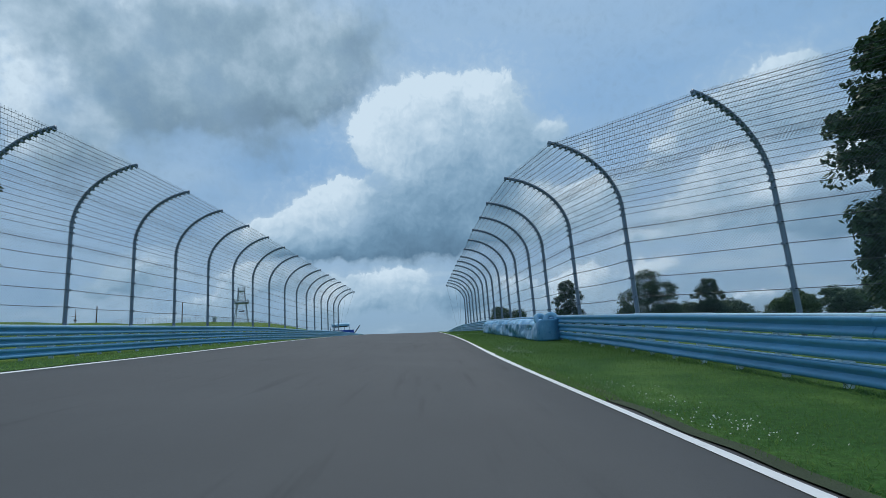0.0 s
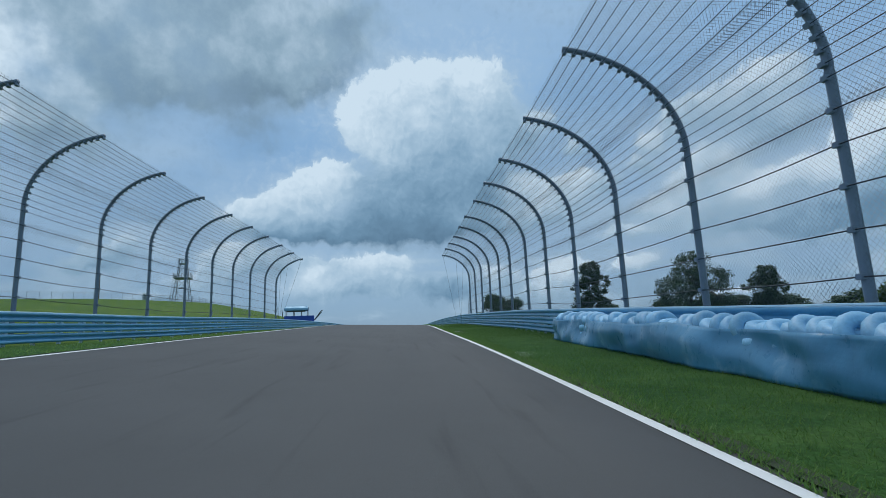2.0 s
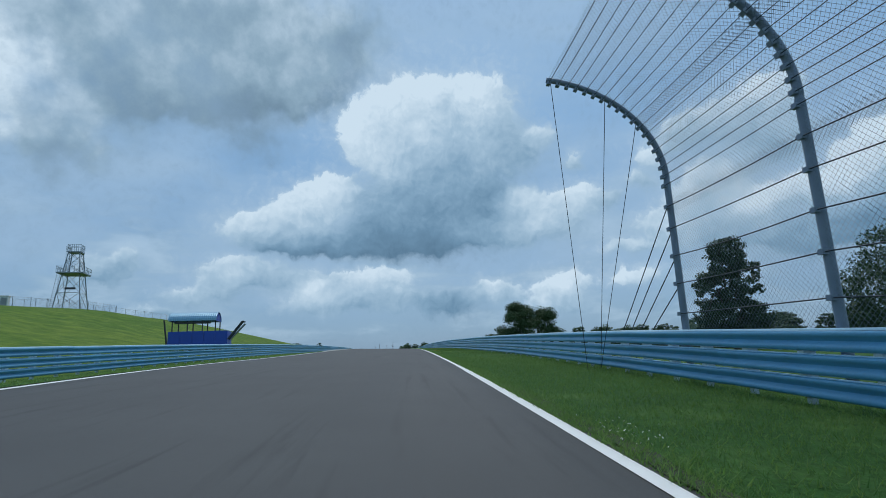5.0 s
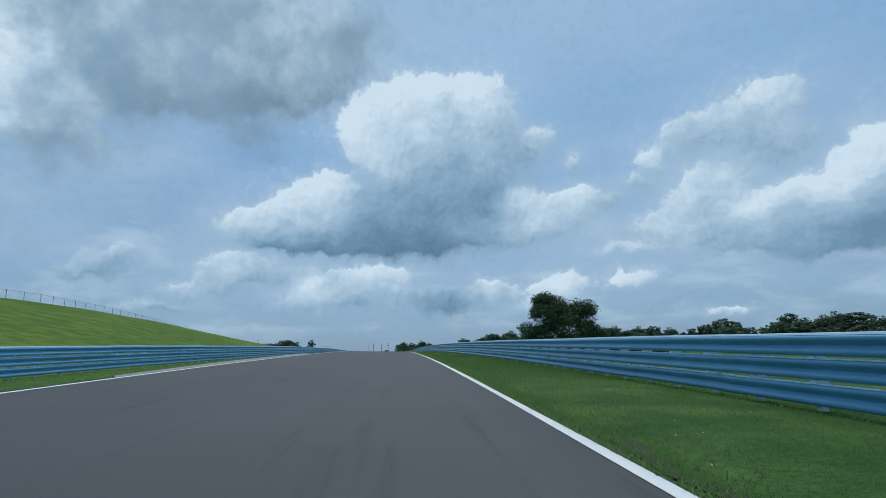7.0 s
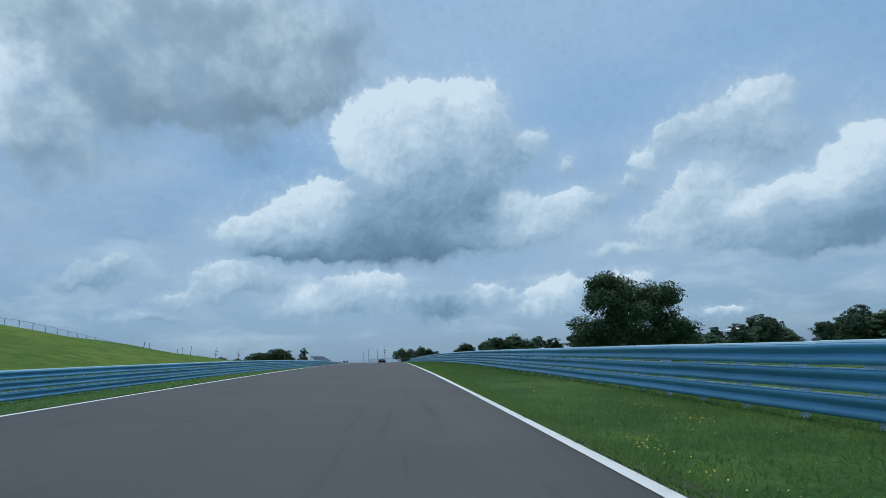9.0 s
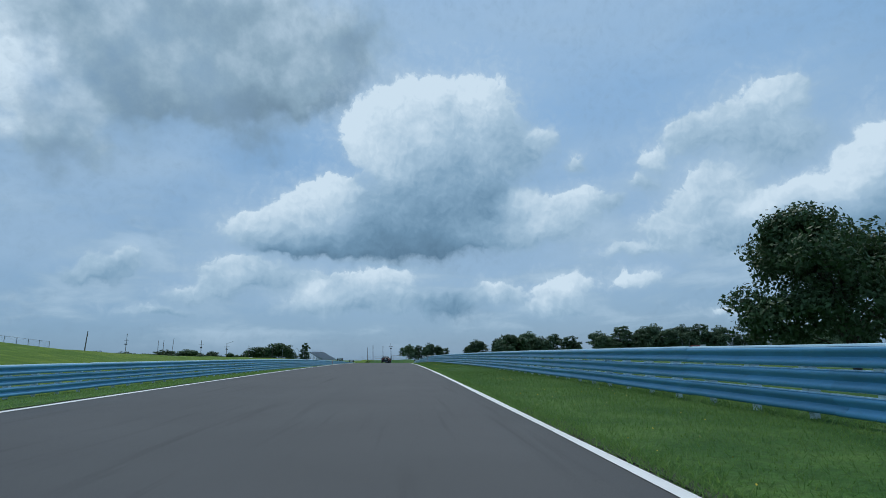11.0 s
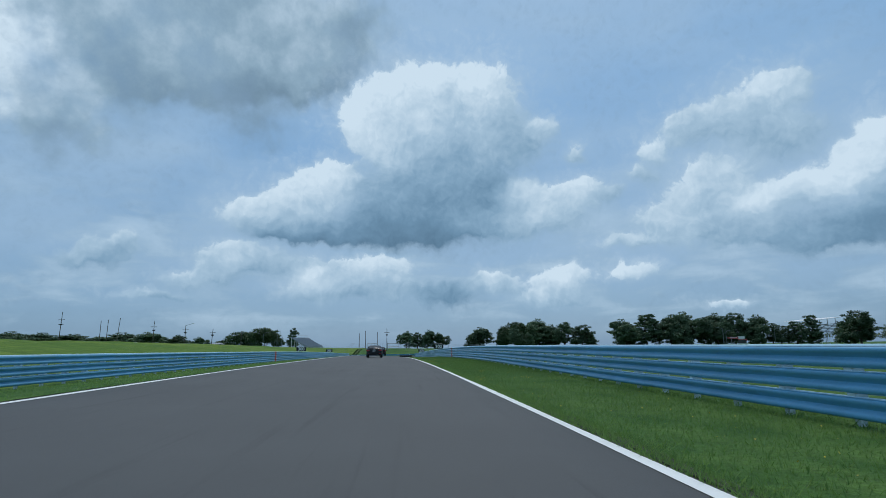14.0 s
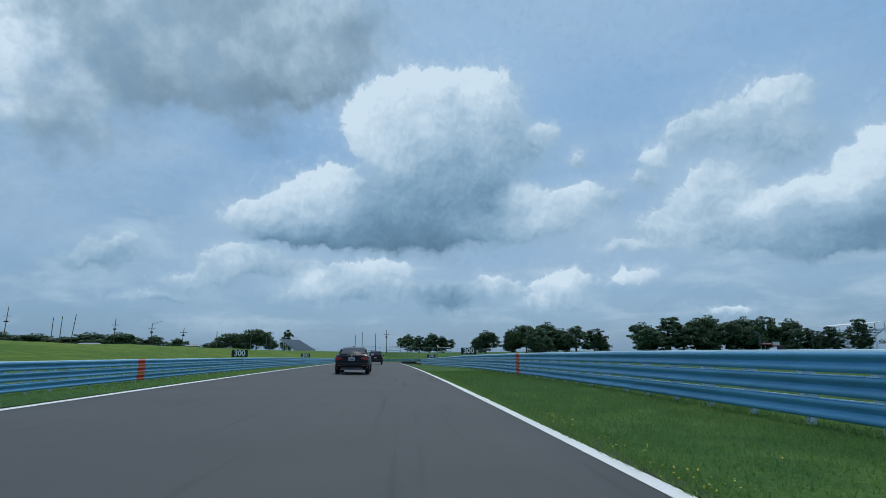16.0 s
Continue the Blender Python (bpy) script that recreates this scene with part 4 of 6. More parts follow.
# ---- trees ----
def leaf_cloud(rng, centres, radii, per, size, droop=0.0):
    """Small leaf quads strewn round the clump middles."""
    n = len(centres)
    idx = np.repeat(np.arange(n), per)
    d = rng.normal(0, 1, (len(idx), 3))
    d /= np.linalg.norm(d, axis=1)[:, None]
    rad = radii[idx] * rng.uniform(0.25, 1.0, len(idx)) ** 0.6
    p = centres[idx] + d * rad[:, None] * np.array([1, 1, 0.72])
    nrm = d + rng.normal(0, 0.7, d.shape) + np.array([0, 0, 0.5 - droop])
    nrm /= np.linalg.norm(nrm, axis=1)[:, None]
    t = np.cross(nrm, rng.normal(0, 1, d.shape))
    t /= np.linalg.norm(t, axis=1)[:, None] + 1e-9
    b = np.cross(nrm, t)
    s = size * rng.uniform(0.6, 1.35, len(idx))[:, None]
    co = np.stack([p - t * s, p - b * s * 0.55, p + t * s, p + b * s * 0.55], 1).reshape(-1, 3)
    return co, np.arange(len(co)).reshape(-1, 4)


def crown_points(rng, count, width, height, base, lobes):
    """Clump middles on and inside an uneven crown."""
    pts, rad = [], []
    while len(pts) < count:
        lx, ly, lz, lr = lobes[rng.integers(len(lobes))]
        d = rng.normal(0, 1, 3)
        d /= np.linalg.norm(d)
        r = rng.uniform(0.45, 1.0) ** 0.5
        bump = 0.80 + 0.42 * noise.noise((d[0] * 1.7 + lx * 9, d[1] * 1.7, d[2] * 1.7 + lr * 5))
        p = np.array([lx * width + d[0] * r * bump * lr * width, ly * width + d[1] * r * bump * lr * width, base + lz * height + d[2] * r * bump * lr * height * 0.95])
        if p[2] > base - 0.04 * height:
            pts.append(p)
            rad.append(width * rng.uniform(0.055, 0.11))
    return np.array(pts), np.array(rad)


def trunk_mesh(rng, name, height, base, width, limbs, targets, r0):
    bm = bmesh.new()
    lean = rng.normal(0, 0.02, 2) * height
    fork = base + (height - base) * 0.25
    knots = [Vector((0, 0, -0.4)), Vector((lean[0] * 0.3, lean[1] * 0.3, base * 0.6)), Vector((lean[0], lean[1], fork)), Vector((lean[0] * 1.4, lean[1] * 1.4, height * 0.86))]
    rs = [r0 * 1.25, r0, r0 * 0.7, r0 * 0.12]
    for a, b, p, q in zip(knots, knots[1:], rs, rs[1:]):
        add_rod(bm, a, b, p, q, 9)
    for i in range(limbs):
        tip = Vector(targets[int(rng.integers(len(targets)))])
        s = rng.uniform(0.15, 0.85)
        start = knots[1].lerp(knots[2], s) if rng.random() < 0.6 else knots[2].lerp(knots[3], s * 0.7)
        mid = start.lerp(tip, 0.5) + Vector((0, 0, rng.uniform(0.0, 0.08) * height))
        add_rod(bm, start, mid, r0 * 0.34, r0 * 0.2, 6)
        add_rod(bm, mid, tip, r0 * 0.2, r0 * 0.05, 5)
    return bm_mesh(name, bm, BARK, True)


LOBE_SETS = {
    "round": [(0, 0, 0.5, 0.5), (0.16, 0.1, 0.55, 0.34), (-0.2, -0.05, 0.45, 0.34), (0.05, -0.15, 0.7, 0.28)],
    "two": [(-0.20, 0, 0.60, 0.28), (0.24, 0.05, 0.54, 0.25), (-0.08, 0.1, 0.72, 0.22), (0.29, 0, 0.68, 0.16), (-0.22, 0, 0.84, 0.12), (-0.35, 0, 0.26, 0.20), (0.36, 0, 0.24, 0.18), (0.05, -0.1, 0.30, 0.32)],
    "tall": [(0, 0, 0.28, 0.40), (0.08, 0, 0.55, 0.38), (-0.10, 0.1, 0.48, 0.36), (0.02, 0, 0.80, 0.25), (-0.2, 0, 0.14, 0.26), (0.22, 0, 0.18, 0.26)],
    "open": [(0, 0, 0.72, 0.24), (-0.28, 0, 0.38, 0.22), (0.28, 0, 0.48, 0.21), (0.05, 0.1, 0.52, 0.24), (-0.38, 0, 0.12, 0.16), (0.36, 0, 0.14, 0.17), (0, 0, 0.2, 0.2)],
    "flat": [(-0.25, 0, 0.55, 0.28), (0.2, 0, 0.6, 0.30), (0.0, 0.1, 0.66, 0.32), (0.4, 0, 0.42, 0.16), (-0.42, 0, 0.38, 0.16)],
    "bush": [(0, 0, 0.45, 0.5), (0.3, 0, 0.35, 0.34), (-0.3, 0, 0.38, 0.34)],
}
TREE_MESHES = {}


def tree_meshes(key, shape, width, height, base, clumps, per, leaf, mat, limbs, seed):
    if key not in TREE_MESHES:
        rng = np.random.default_rng(seed)
        c, r = crown_points(rng, clumps, width, height - base, base, LOBE_SETS[shape])
        # bring the crown to its stated width and height
        lo, hi = (c - r[:, None] * 0.7).min(0), (c + r[:, None] * 0.7).max(0)
        c[:, 2] = base + (c[:, 2] - lo[2]) * (height - base) / (hi[2] - lo[2])
        c[:, 0] = (c[:, 0] - (lo[0] + hi[0]) / 2) * width / (hi[0] - lo[0])
        c[:, 1] = (c[:, 1] - (lo[1] + hi[1]) / 2) * width * 0.8 / (hi[1] - lo[1])
        co, fa = leaf_cloud(rng, c, r, per, leaf)
        TREE_MESHES[key] = (trunk_mesh(rng, "trunk", height, base, width, limbs, c, max(0.12, height * 0.022)), quads_mesh("crown", co, fa, mat))
    return TREE_MESHES[key]


def plant(key, x, y, label, scale=1.0, turn=0.0, group="", z=None, category="tree", tall=1.0, **made):
    trunk, crown = tree_meshes(key, **made)
    ob = thing("tree" if category == "tree" else "bush", (x, y, float(ground_z(x, y)) if z is None else z), turn)
    ob.scale = (scale, scale, scale * tall)
    tagged(ob, label, category, group)
    child("trunk", trunk, ob)
    child("crown", crown, ob)
    return ob


OAK = dict(shape="two", width=19.0, height=13.4, base=0.9, clumps=330, per=110, leaf=0.20, mat=LEAF_OAK, limbs=26, seed=21)
UPRIGHT = dict(shape="tall", width=8.6, height=12.5, base=0.5, clumps=260, per=85, leaf=0.17, mat=LEAF_OAK, limbs=14, seed=5)
OPEN = dict(shape="open", width=16.5, height=13.5, base=0.6, clumps=250, per=80, leaf=0.18, mat=LEAF_OAK, limbs=22, seed=8)


def lone_tree(key, x, y, top, scale, turn, label, made):
    """A tree whose crown reaches the given height."""
    z = float(ground_z(x, y))
    plant(key, x, y, label, scale, turn, tall=(top - z) / (made["height"] * scale), **made)


lone_tree("oak", 36.3, 226, 21.2, 1.0, 0, "large dark-leaved spreading oak behind the guard rail", OAK)
lone_tree("upright", 36.3, 130.5, 18.0, 0.97, 0, "dark upright broadleaf tree with dense foliage", UPRIGHT)
lone_tree("open", 55.2, 129.5, 19.3, 1.0, 0, "open-branched dark green tree with gaps between limbs", OPEN)
lone_tree("upright", 71.5, 130, 16.2, 1.05, 120, "dark upright broadleaf tree with dense foliage", UPRIGHT)
plant("maple", 30.4, 29.0, "tall dark maple beside the debris fence", tall=0.93, shape="tall", width=10.5, height=20.5, base=0.8, clumps=430, per=80, leaf=0.22, mat=LEAF_OAK, limbs=26, seed=13)
plant("maple", -24.6, 27.0, "tall dark maple on the grass bank", 0.62, 70, shape="tall", width=10.5, height=20.5, base=0.8, clumps=430, per=80, leaf=0.22, mat=LEAF_OAK, limbs=26, seed=13)

FAR = {
    "far_round": dict(shape="round", width=15.0, height=16.0, base=0.6, clumps=210, per=60, leaf=0.36, mat=LEAF_MIX, limbs=8, seed=31),
    "far_tall": dict(shape="tall", width=9.5, height=16.0, base=1.0, clumps=170, per=60, leaf=0.30, mat=LEAF_MIX, limbs=8, seed=32),
    "far_flat": dict(shape="flat", width=22.0, height=16.0, base=0.5, clumps=300, per=60, leaf=0.42, mat=LEAF_OAK, limbs=10, seed=33),
    "far_open": dict(shape="open", width=13.0, height=16.0, base=2.0, clumps=160, per=52, leaf=0.34, mat=LEAF_PINE, limbs=12, seed=34),
    "pale_bush": dict(shape="bush", width=8.0, height=4.5, base=0.2, clumps=70, per=45, leaf=0.24, mat=LEAF_PALE, limbs=4, seed=35),
}
far_rng = random.Random(9)


def far_tree(kind, x, y, top, width, label, group):
    made = FAR[kind]
    z = float(ground_z(x, y))
    s = width / made["width"]
    plant(kind, x, y, label, s, far_rng.uniform(0, 360) if kind != "far_flat" else 0, group, tall=(top - z) / (made["height"] * s) if top else 1.0, **made)


WOOD_LABEL = "distant dark green woodland tree beyond the track"
for kind, x, y, top, w in (("far_round", 4, 800, 28, 16), ("far_tall", 15, 805, 26, 13), ("far_round", 25, 800, 29, 15), ("far_round", 39, 800, 26, 17), ("far_round", 80, 800, 31, 24),
                           ("far_flat", 121, 800, 37, 34), ("far_round", 146, 804, 40, 30), ("far_open", 172, 800, 35, 24), ("far_open", 190, 798, 32, 22), ("far_round", 199, 806, 27, 18),
                           ("far_round", 168, 633, 30, 22), ("far_tall", 186, 637, 33, 20), ("far_round", 203, 633, 33, 22), ("far_round", 222, 640, 35.5, 24), ("far_round", 240, 633, 34, 22),
                           ("far_open", 256, 636, 33.5, 18), ("far_round", 268, 633, 32, 20), ("far_open", 284, 633, 25, 14), ("far_open", 296, 640, 23, 14), ("far_tall", 306, 636, 26, 13),
                           ("far_flat", -163, 800, 30, 28), ("far_flat", -142, 803, 34, 30), ("far_tall", -112, 800, 32, 10), ("far_round", -183, 806, 21, 18), ("far_round", 176, 645, 27, 18), ("far_round", 212, 648, 31, 18), ("far_round", 231, 628, 30, 18), ("far_round", 250, 646, 31, 18), ("far_round", 132, 810, 34, 24), ("far_round", 160, 796, 33, 22), ("far_round", 110, 806, 30, 18), ("far_round", 276, 645, 24, 14)):
    far_tree(kind, x, y, top, w * 1.4, WOOD_LABEL, "far woods")
for kind, x, y, top, w in (("far_round", 118, 235, 15, 12), ("far_open", 140, 262, 18, 12), ("far_tall", 132, 232, 15, 8), ("far_round", 150, 300, 19, 16), ("far_open", 163, 322, 22, 12), ("far_round", 175, 345, 21, 17),
                           ("far_round", 178, 392, 21, 17), ("far_tall", 190, 410, 24, 11), ("far_open", 199, 428, 27, 15), ("far_round", 214, 436, 24, 18), ("far_tall", 225, 452, 26, 11),
                           ("far_round", 86, 300, 14.6, 8), ("far_round", 95, 302, 13.8, 8), ("far_open", 104, 300, 14.2, 6), ("far_open", 113, 300, 17.0, 7), ("far_round", 122, 304, 13.6, 8), ("far_open", 130.6, 300, 15.6, 6), ("far_open", 141, 300, 17.4, 7), ("far_round", 149, 308, 18.2, 10), ("far_round", 158, 300, 20.0, 11), ("far_round", 167, 304, 21.4, 11),
                           ("far_round", 232, 470, 24, 19), ("far_open", 236, 500, 26, 15), ("far_round", 250, 520, 25, 20), ("far_tall", 245, 545, 26, 12)):
    far_tree(kind, x, y, top, w * 1.35, "mixed green tree in a wood beyond the rail", "wood beside the track")
for x, y, top, w in ((88, 96, 11.5, 12), (99, 100, 12.5, 13), (110, 108, 12, 13), (80, 112, 10.5, 9), (96, 118, 11.5, 11), (60, 138, 9.5, 8), (46, 142, 9.2, 6), (112, 86, 12, 13), (122, 122, 12, 13), (63, 136, 11.4, 11), (70, 141, 11.6, 12), (79, 137, 11.2, 12), (86, 143, 12.0, 12), (95, 137, 11.4, 12), (104, 144, 12.2, 13), (114, 138, 11.8, 13), (124, 146, 12.6, 14), (136, 150, 13.0, 15), (44, 139, 9.9, 6)):
    far_tree("far_round" if w > 9 else "pale_bush", x, y, top, w, "green hedgerow bush beyond the rail", "hedgerow")
for kind, x, y, top, w in (("pale_bush", -140, 205, 19, 22), ("pale_bush", -124, 210, 18.5, 20), ("pale_bush", -108, 214, 17.8, 18), ("pale_bush", -155, 200, 19.5, 22), ("far_open", -116, 205, 23, 6),
                           ("far_open", -103, 205, 21, 7), ("pale_bush", -93, 214, 18.5, 12), ("far_open", -80, 205, 19.8, 8)):
    far_tree(kind, x, y, top, w, "light green scrub on the hill's far side", "hill scrub")
for x, y, top, w in ((-150, 565, 21.5, 26), (-166, 560, 21.5, 32), (-186, 566, 21, 34), (-205, 560, 22, 34), (-226, 560, 23, 34), (-136, 570, 20, 18), (-122, 572, 18.5, 12)):
    far_tree("far_round", x, y, top, w, "distant dark tree behind the grass rise", "left woods")
for x, y, w in ((60, 520, 12), (66, 524, 9)):
    far_tree("far_round", x, y, None, w, "small dark tree behind the end barrier", "end trees")


# ---- grass blades and flowers ----
def blades(name, spots, height, width, mat, label, seed, lean=1.1):
    rng = np.random.default_rng(seed)
    n = len(spots)
    a = rng.uniform(0, 2 * math.pi, n)
    h = height * rng.uniform(0.5, 1.4, n)
    side = np.stack([np.cos(a), np.sin(a), np.zeros(n)], 1) * (width * rng.uniform(0.6, 1.4, n))[:, None]
    tip = spots + np.stack([rng.normal(0, lean, n) * h, rng.normal(0, lean, n) * h, h], 1)
    co = np.stack([spots - side, spots + side, tip], 1).reshape(-1, 3)
    ob = new(name, quads_mesh(name, co, np.arange(3 * n).reshape(-1, 3), mat))
    return tagged(ob, label, "grass", kind="stuff")


def verge_spots(rng, n, y0, y1, xa, xb, edge=0.0):
    y = rng.uniform(y0, y1, n)
    u = rng.uniform(0, 1, n) if not edge else np.abs(rng.normal(0, edge, n)) % 1.0
    x = xa(y) + u * (xb(y) - xa(y))
    z = ground_z(x, y) - 0.005
    return np.stack([x, y, np.maximum(z, road_z(x, y) - 0.006) if edge else z], 1)


g = np.random.default_rng(17)
blades("grass_verge_right", verge_spots(g, 380000, -4, 312, lambda y: rlx(y) + 0.2, lambda y: rrx(y) + 0.7), 0.062, 0.0065, BLADES, "short mown grass blades on the verge", 1, 0.6)
blades("grass_edge_right", verge_spots(g, 130000, 8, 312, lambda y: rlx(y) + 0.085, lambda y: rlx(y) + 1.4, 0.16), 0.07, 0.007, BLADES, "ragged grass creeping over the asphalt edge", 2, 0.8)
blades("grass_under_rail", verge_spots(g, 30000, -4, 320, lambda y: rrx(y) - 0.35, lambda y: rrx(y) + 0.5), 0.13, 0.008, BLADES, "longer grass left standing under the rail", 3)
blades("grass_verge_left", verge_spots(g, 90000, 0, 330, lambda y: llx(y) - 0.2, lambda y: lrx(y) - 0.6), 0.07, 0.010, BLADES, "short mown grass blades on the verge", 4)


def flowers():
    rng = np.random.default_rng(23)
    spots = []
    for yc, off in ((150.5, 0.45), (152, 0.7), (154, 2.4), (156, 2.6), (149, 3.2), (276.5, 0.4), (278.2, 0.5), (281, 0.5), (222, 0.5), (240, 1.8), (256, 0.45), (257, 2.2), (120.5, 0.6), (138, 1.2), (272, 0.7), (262, 1.5), (160, 1.7), (205, 2.0)):
        n = int(rng.integers(24, 50))
        y = yc + rng.normal(0, 0.35, n)
        x = rlx(y) + off + rng.normal(0, 0.12, n)
        spots.append(np.stack([x, y, ground_z(x, y) + rng.uniform(0.05, 0.11, n)], 1))
    y = rng.uniform(100, 300, 900)
    x = rlx(y) + rng.uniform(0.4, 3.6, 900)
    spots.append(np.stack([x, y, ground_z(x, y) + rng.uniform(0.05, 0.10, 900)], 1))
    bloom("wild_flowers", np.concatenate(spots), 0.009, FLOWERS, rng, "scattered small yellow wild flowers in the grass")
    # white clover in drifts on the climb
    spots = []
    for yc, off, wide in ((6, 0.75, 0.7), (7.6, 0.7, 0.8), (9.2, 0.6, 0.9), (18.2, 1.0, 0.8), (19.2, 0.8, 0.8), (20.2, 0.65, 0.8), (21.8, 1.2, 1.0), (43, 0.5, 0.6), (58, 0.5, 0.6), (71.5, 0.55, 0.7), (73.5, 0.8, 1.0), (75.6, 0.6, 0.8), (80, 0.5, 0.6)):
        n = int(rng.integers(60, 110))
        y = yc + rng.normal(0, 0.8 * wide, n)
        x = rlx(y) + np.clip(off + rng.normal(0, 0.30 * wide, n), 0.3, 3.4)
        spots.append(np.stack([x, y, ground_z(x, y) + rng.uniform(0.05, 0.10, n)], 1))
    bloom("white_clover", np.concatenate(spots), 0.0085, CLOVER, rng, "drifts of small white clover heads in the grass")


def bloom(name, p, r, mat, rng, label):
    n = len(p)
    ring = np.array([[math.cos(a) * r, math.sin(a) * r, 0] for a in np.linspace(0, 2 * math.pi, 7)[:-1]])
    tilt = rng.normal(0, 0.5, (n, 2))
    co = p[:, None] + ring[None] + np.stack([np.zeros((n, 6)), np.zeros((n, 6)), ring[None, :, 0] * tilt[:, :1] + ring[None, :, 1] * tilt[:, 1:]], -1)
    ob = new(name, quads_mesh(name, co.reshape(-1, 3), np.arange(6 * n).reshape(-1, 6), mat))
    tagged(ob, label, "flowers", kind="stuff")


flowers()


# ---- observation tower on the hill ----
def tower(x, y):
    z = float(ground_z(x, y)) + 0.1
    t = thing("observation_tower", (x, y, z), 12)
    tagged(t, "grey steel lattice observation tower with two platforms", "tower")
    half = lambda h: 2.05 + (0.85 - 2.05) * h / 10.4
    top = 10.4
    corner = lambda i, h: Vector(((-1, 1, 1, -1)[i] * half(h), (-1, -1, 1, 1)[i] * half(h), h))
    for i in range(4):
        part("leg", rods_bm([(corner(i, -0.3), corner(i, top))], 0.085, 8), GREY_STEEL, t)
    levels = [0.0, 3.2, 6.6, 8.6, 10.4]
    for a, b in zip(levels, levels[1:]):
        for i in range(4):
            j = (i + 1) % 4
            part("brace", rods_bm([(corner(i, a), corner(j, b)), (corner(j, a), corner(i, b)), (corner(i, b), corner(j, b))], 0.04, 5), GREY_STEEL, t)
    for h, w, rail in ((6.6, 2.0, 1.1), (10.4, 1.0, 1.3)):
        part("platform", box_bm((2 * w, 2 * w, 0.22), (0, 0, h)), GREY_STEEL, t, "dark steel platform deck", bevel=0.02)
        bars = []
        c = [(-w, -w), (w, -w), (w, w), (-w, w)]
        for (ax, ay), (bx, by) in zip(c, c[1:] + c[:1]):
            for k in (0.55, 1.0):
                bars.append(((ax, ay, h + rail * k), (bx, by, h + rail * k)))
            n = 9 if w > 2 else 6
            for k in range(n):
                u = k / n
                px, py = ax + (bx - ax) * u, ay + (by - ay) * u
                bars.append(((px, py, h), (px, py, h + rail)))
        part("railing", rods_bm(bars, 0.03, 5), GREY_STEEL, t)
    ladder = []
    for s in (-0.25, 0.25):
        ladder.append(((-half(0) - 0.4 + s, -1.6, 0), (-half(6.6) - 0.4 + s, -1.3, 7.6)))
        ladder.append(((-half(6.6) + 0.5 + s, -1.0, 6.6), (-half(10.4) + s - 0.1, -0.9, 11.4)))
    for k in range(22):
        u = k / 22
        ladder.append(((-half(0) - 0.65 + u * 0.76, -1.6 + 0.3 * u, 7.6 * u), (-half(0) - 0.15 + u * 0.76, -1.6 + 0.3 * u, 7.6 * u)))
    part("ladder", rods_bm(ladder, 0.025, 5), GREY_STEEL, t)
    part("crossbeam", box_bm((1.6, 0.12, 0.35), (0.2, -1.65, 3.9)), DARK_STEEL, t)


tower(-56.5, 170.0)


def wire_fence(name, points, height, label, every=2.6, mesh=0.16, wire=0.009, mat=GREY_STEEL):
    """A light fence over the ground through points (x, y)."""
    f = thing(name, (*points[0], float(ground_z(*points[0]))))
    tagged(f, label, "fence")
    o = np.array(f.matrix_world.translation)
    spots = []
    for (ax, ay), (bx, by) in zip(points, points[1:]):
        n = max(1, round(math.dist((ax, ay), (bx, by)) / every))
        spots += [(ax + (bx - ax) * k / n, ay + (by - ay) * k / n) for k in range(n)]
    spots.append(points[-1])
    pm = bm_mesh("fence_post", rods_bm([((0, 0, -0.2), (0, 0, height + 0.05))], 0.032, 6), mat)
    top = []
    for x, y in spots:
        z = float(ground_z(x, y))
        child("fence_post", pm, f, Matrix.Translation(Vector((x, y, z)) - Vector(o)))
        top.append((x, y, z))
    top = np.array(top)
    bm = bmesh.new()
    for a, b in zip(top, top[1:]):
        add_rod(bm, a - o + (0, 0, height), b - o + (0, 0, height), 0.018, sides=5)
    part("top_rail", bm, mat, f)
    co, fa, total = [], [], 0
    for a, b in zip(top, top[1:]):
        n = max(1, int(np.linalg.norm(b - a) / mesh))
        rows = max(2, int(height / mesh))
        js, ks = np.arange(n), np.arange(rows + 1)
        u = (js[:, None] + 0.5 + np.where((ks[None] + js[:, None]) % 2 == 0, 0.48, -0.48)) / n
        p = a + (b - a) * u[..., None] + np.array([0, 0, height]) * (ks / rows)[None, :, None]
        step = (b - a) / np.linalg.norm(b - a) * wire / 2
        both = np.stack([p - step, p + step], 2).reshape(-1, 3)
        q = total + (js[:, None] * (rows + 1) + ks[None, :-1]) * 2
        co.append(both)
        fa.append(np.stack([q, q + 1, q + 3, q + 2], -1).reshape(-1, 4))
        total += len(both)
    tagged(child("wire_mesh", quads_mesh("wire_mesh", np.concatenate(co) - o, np.concatenate(fa), LINK), f), kind="stuff")


wire_fence("tower_fence", [(-62.5, 165), (-52.0, 165), (-51.5, 175)], 1.9, "light chain-link enclosure fence round the tower's foot", 1.9, 0.14, 0.012)
wire_fence("hill_fence", [(-62, 110), (-58, 140), (-50.5, 166), (-48, 185), (-47.5, 205), (-47, 225), (-47.5, 245), (-49, 262)], 1.35, "long wire fence following the hill's crest", 2.6, 0.15, 0.012)
wire_fence("far_fence", [(-125, 470), (-60, 478), (-20, 482), (20, 484), (70, 486), (130, 492)], 2.4, "tall chain-link fence beyond the track's end", 3.4, 0.3, 0.014)


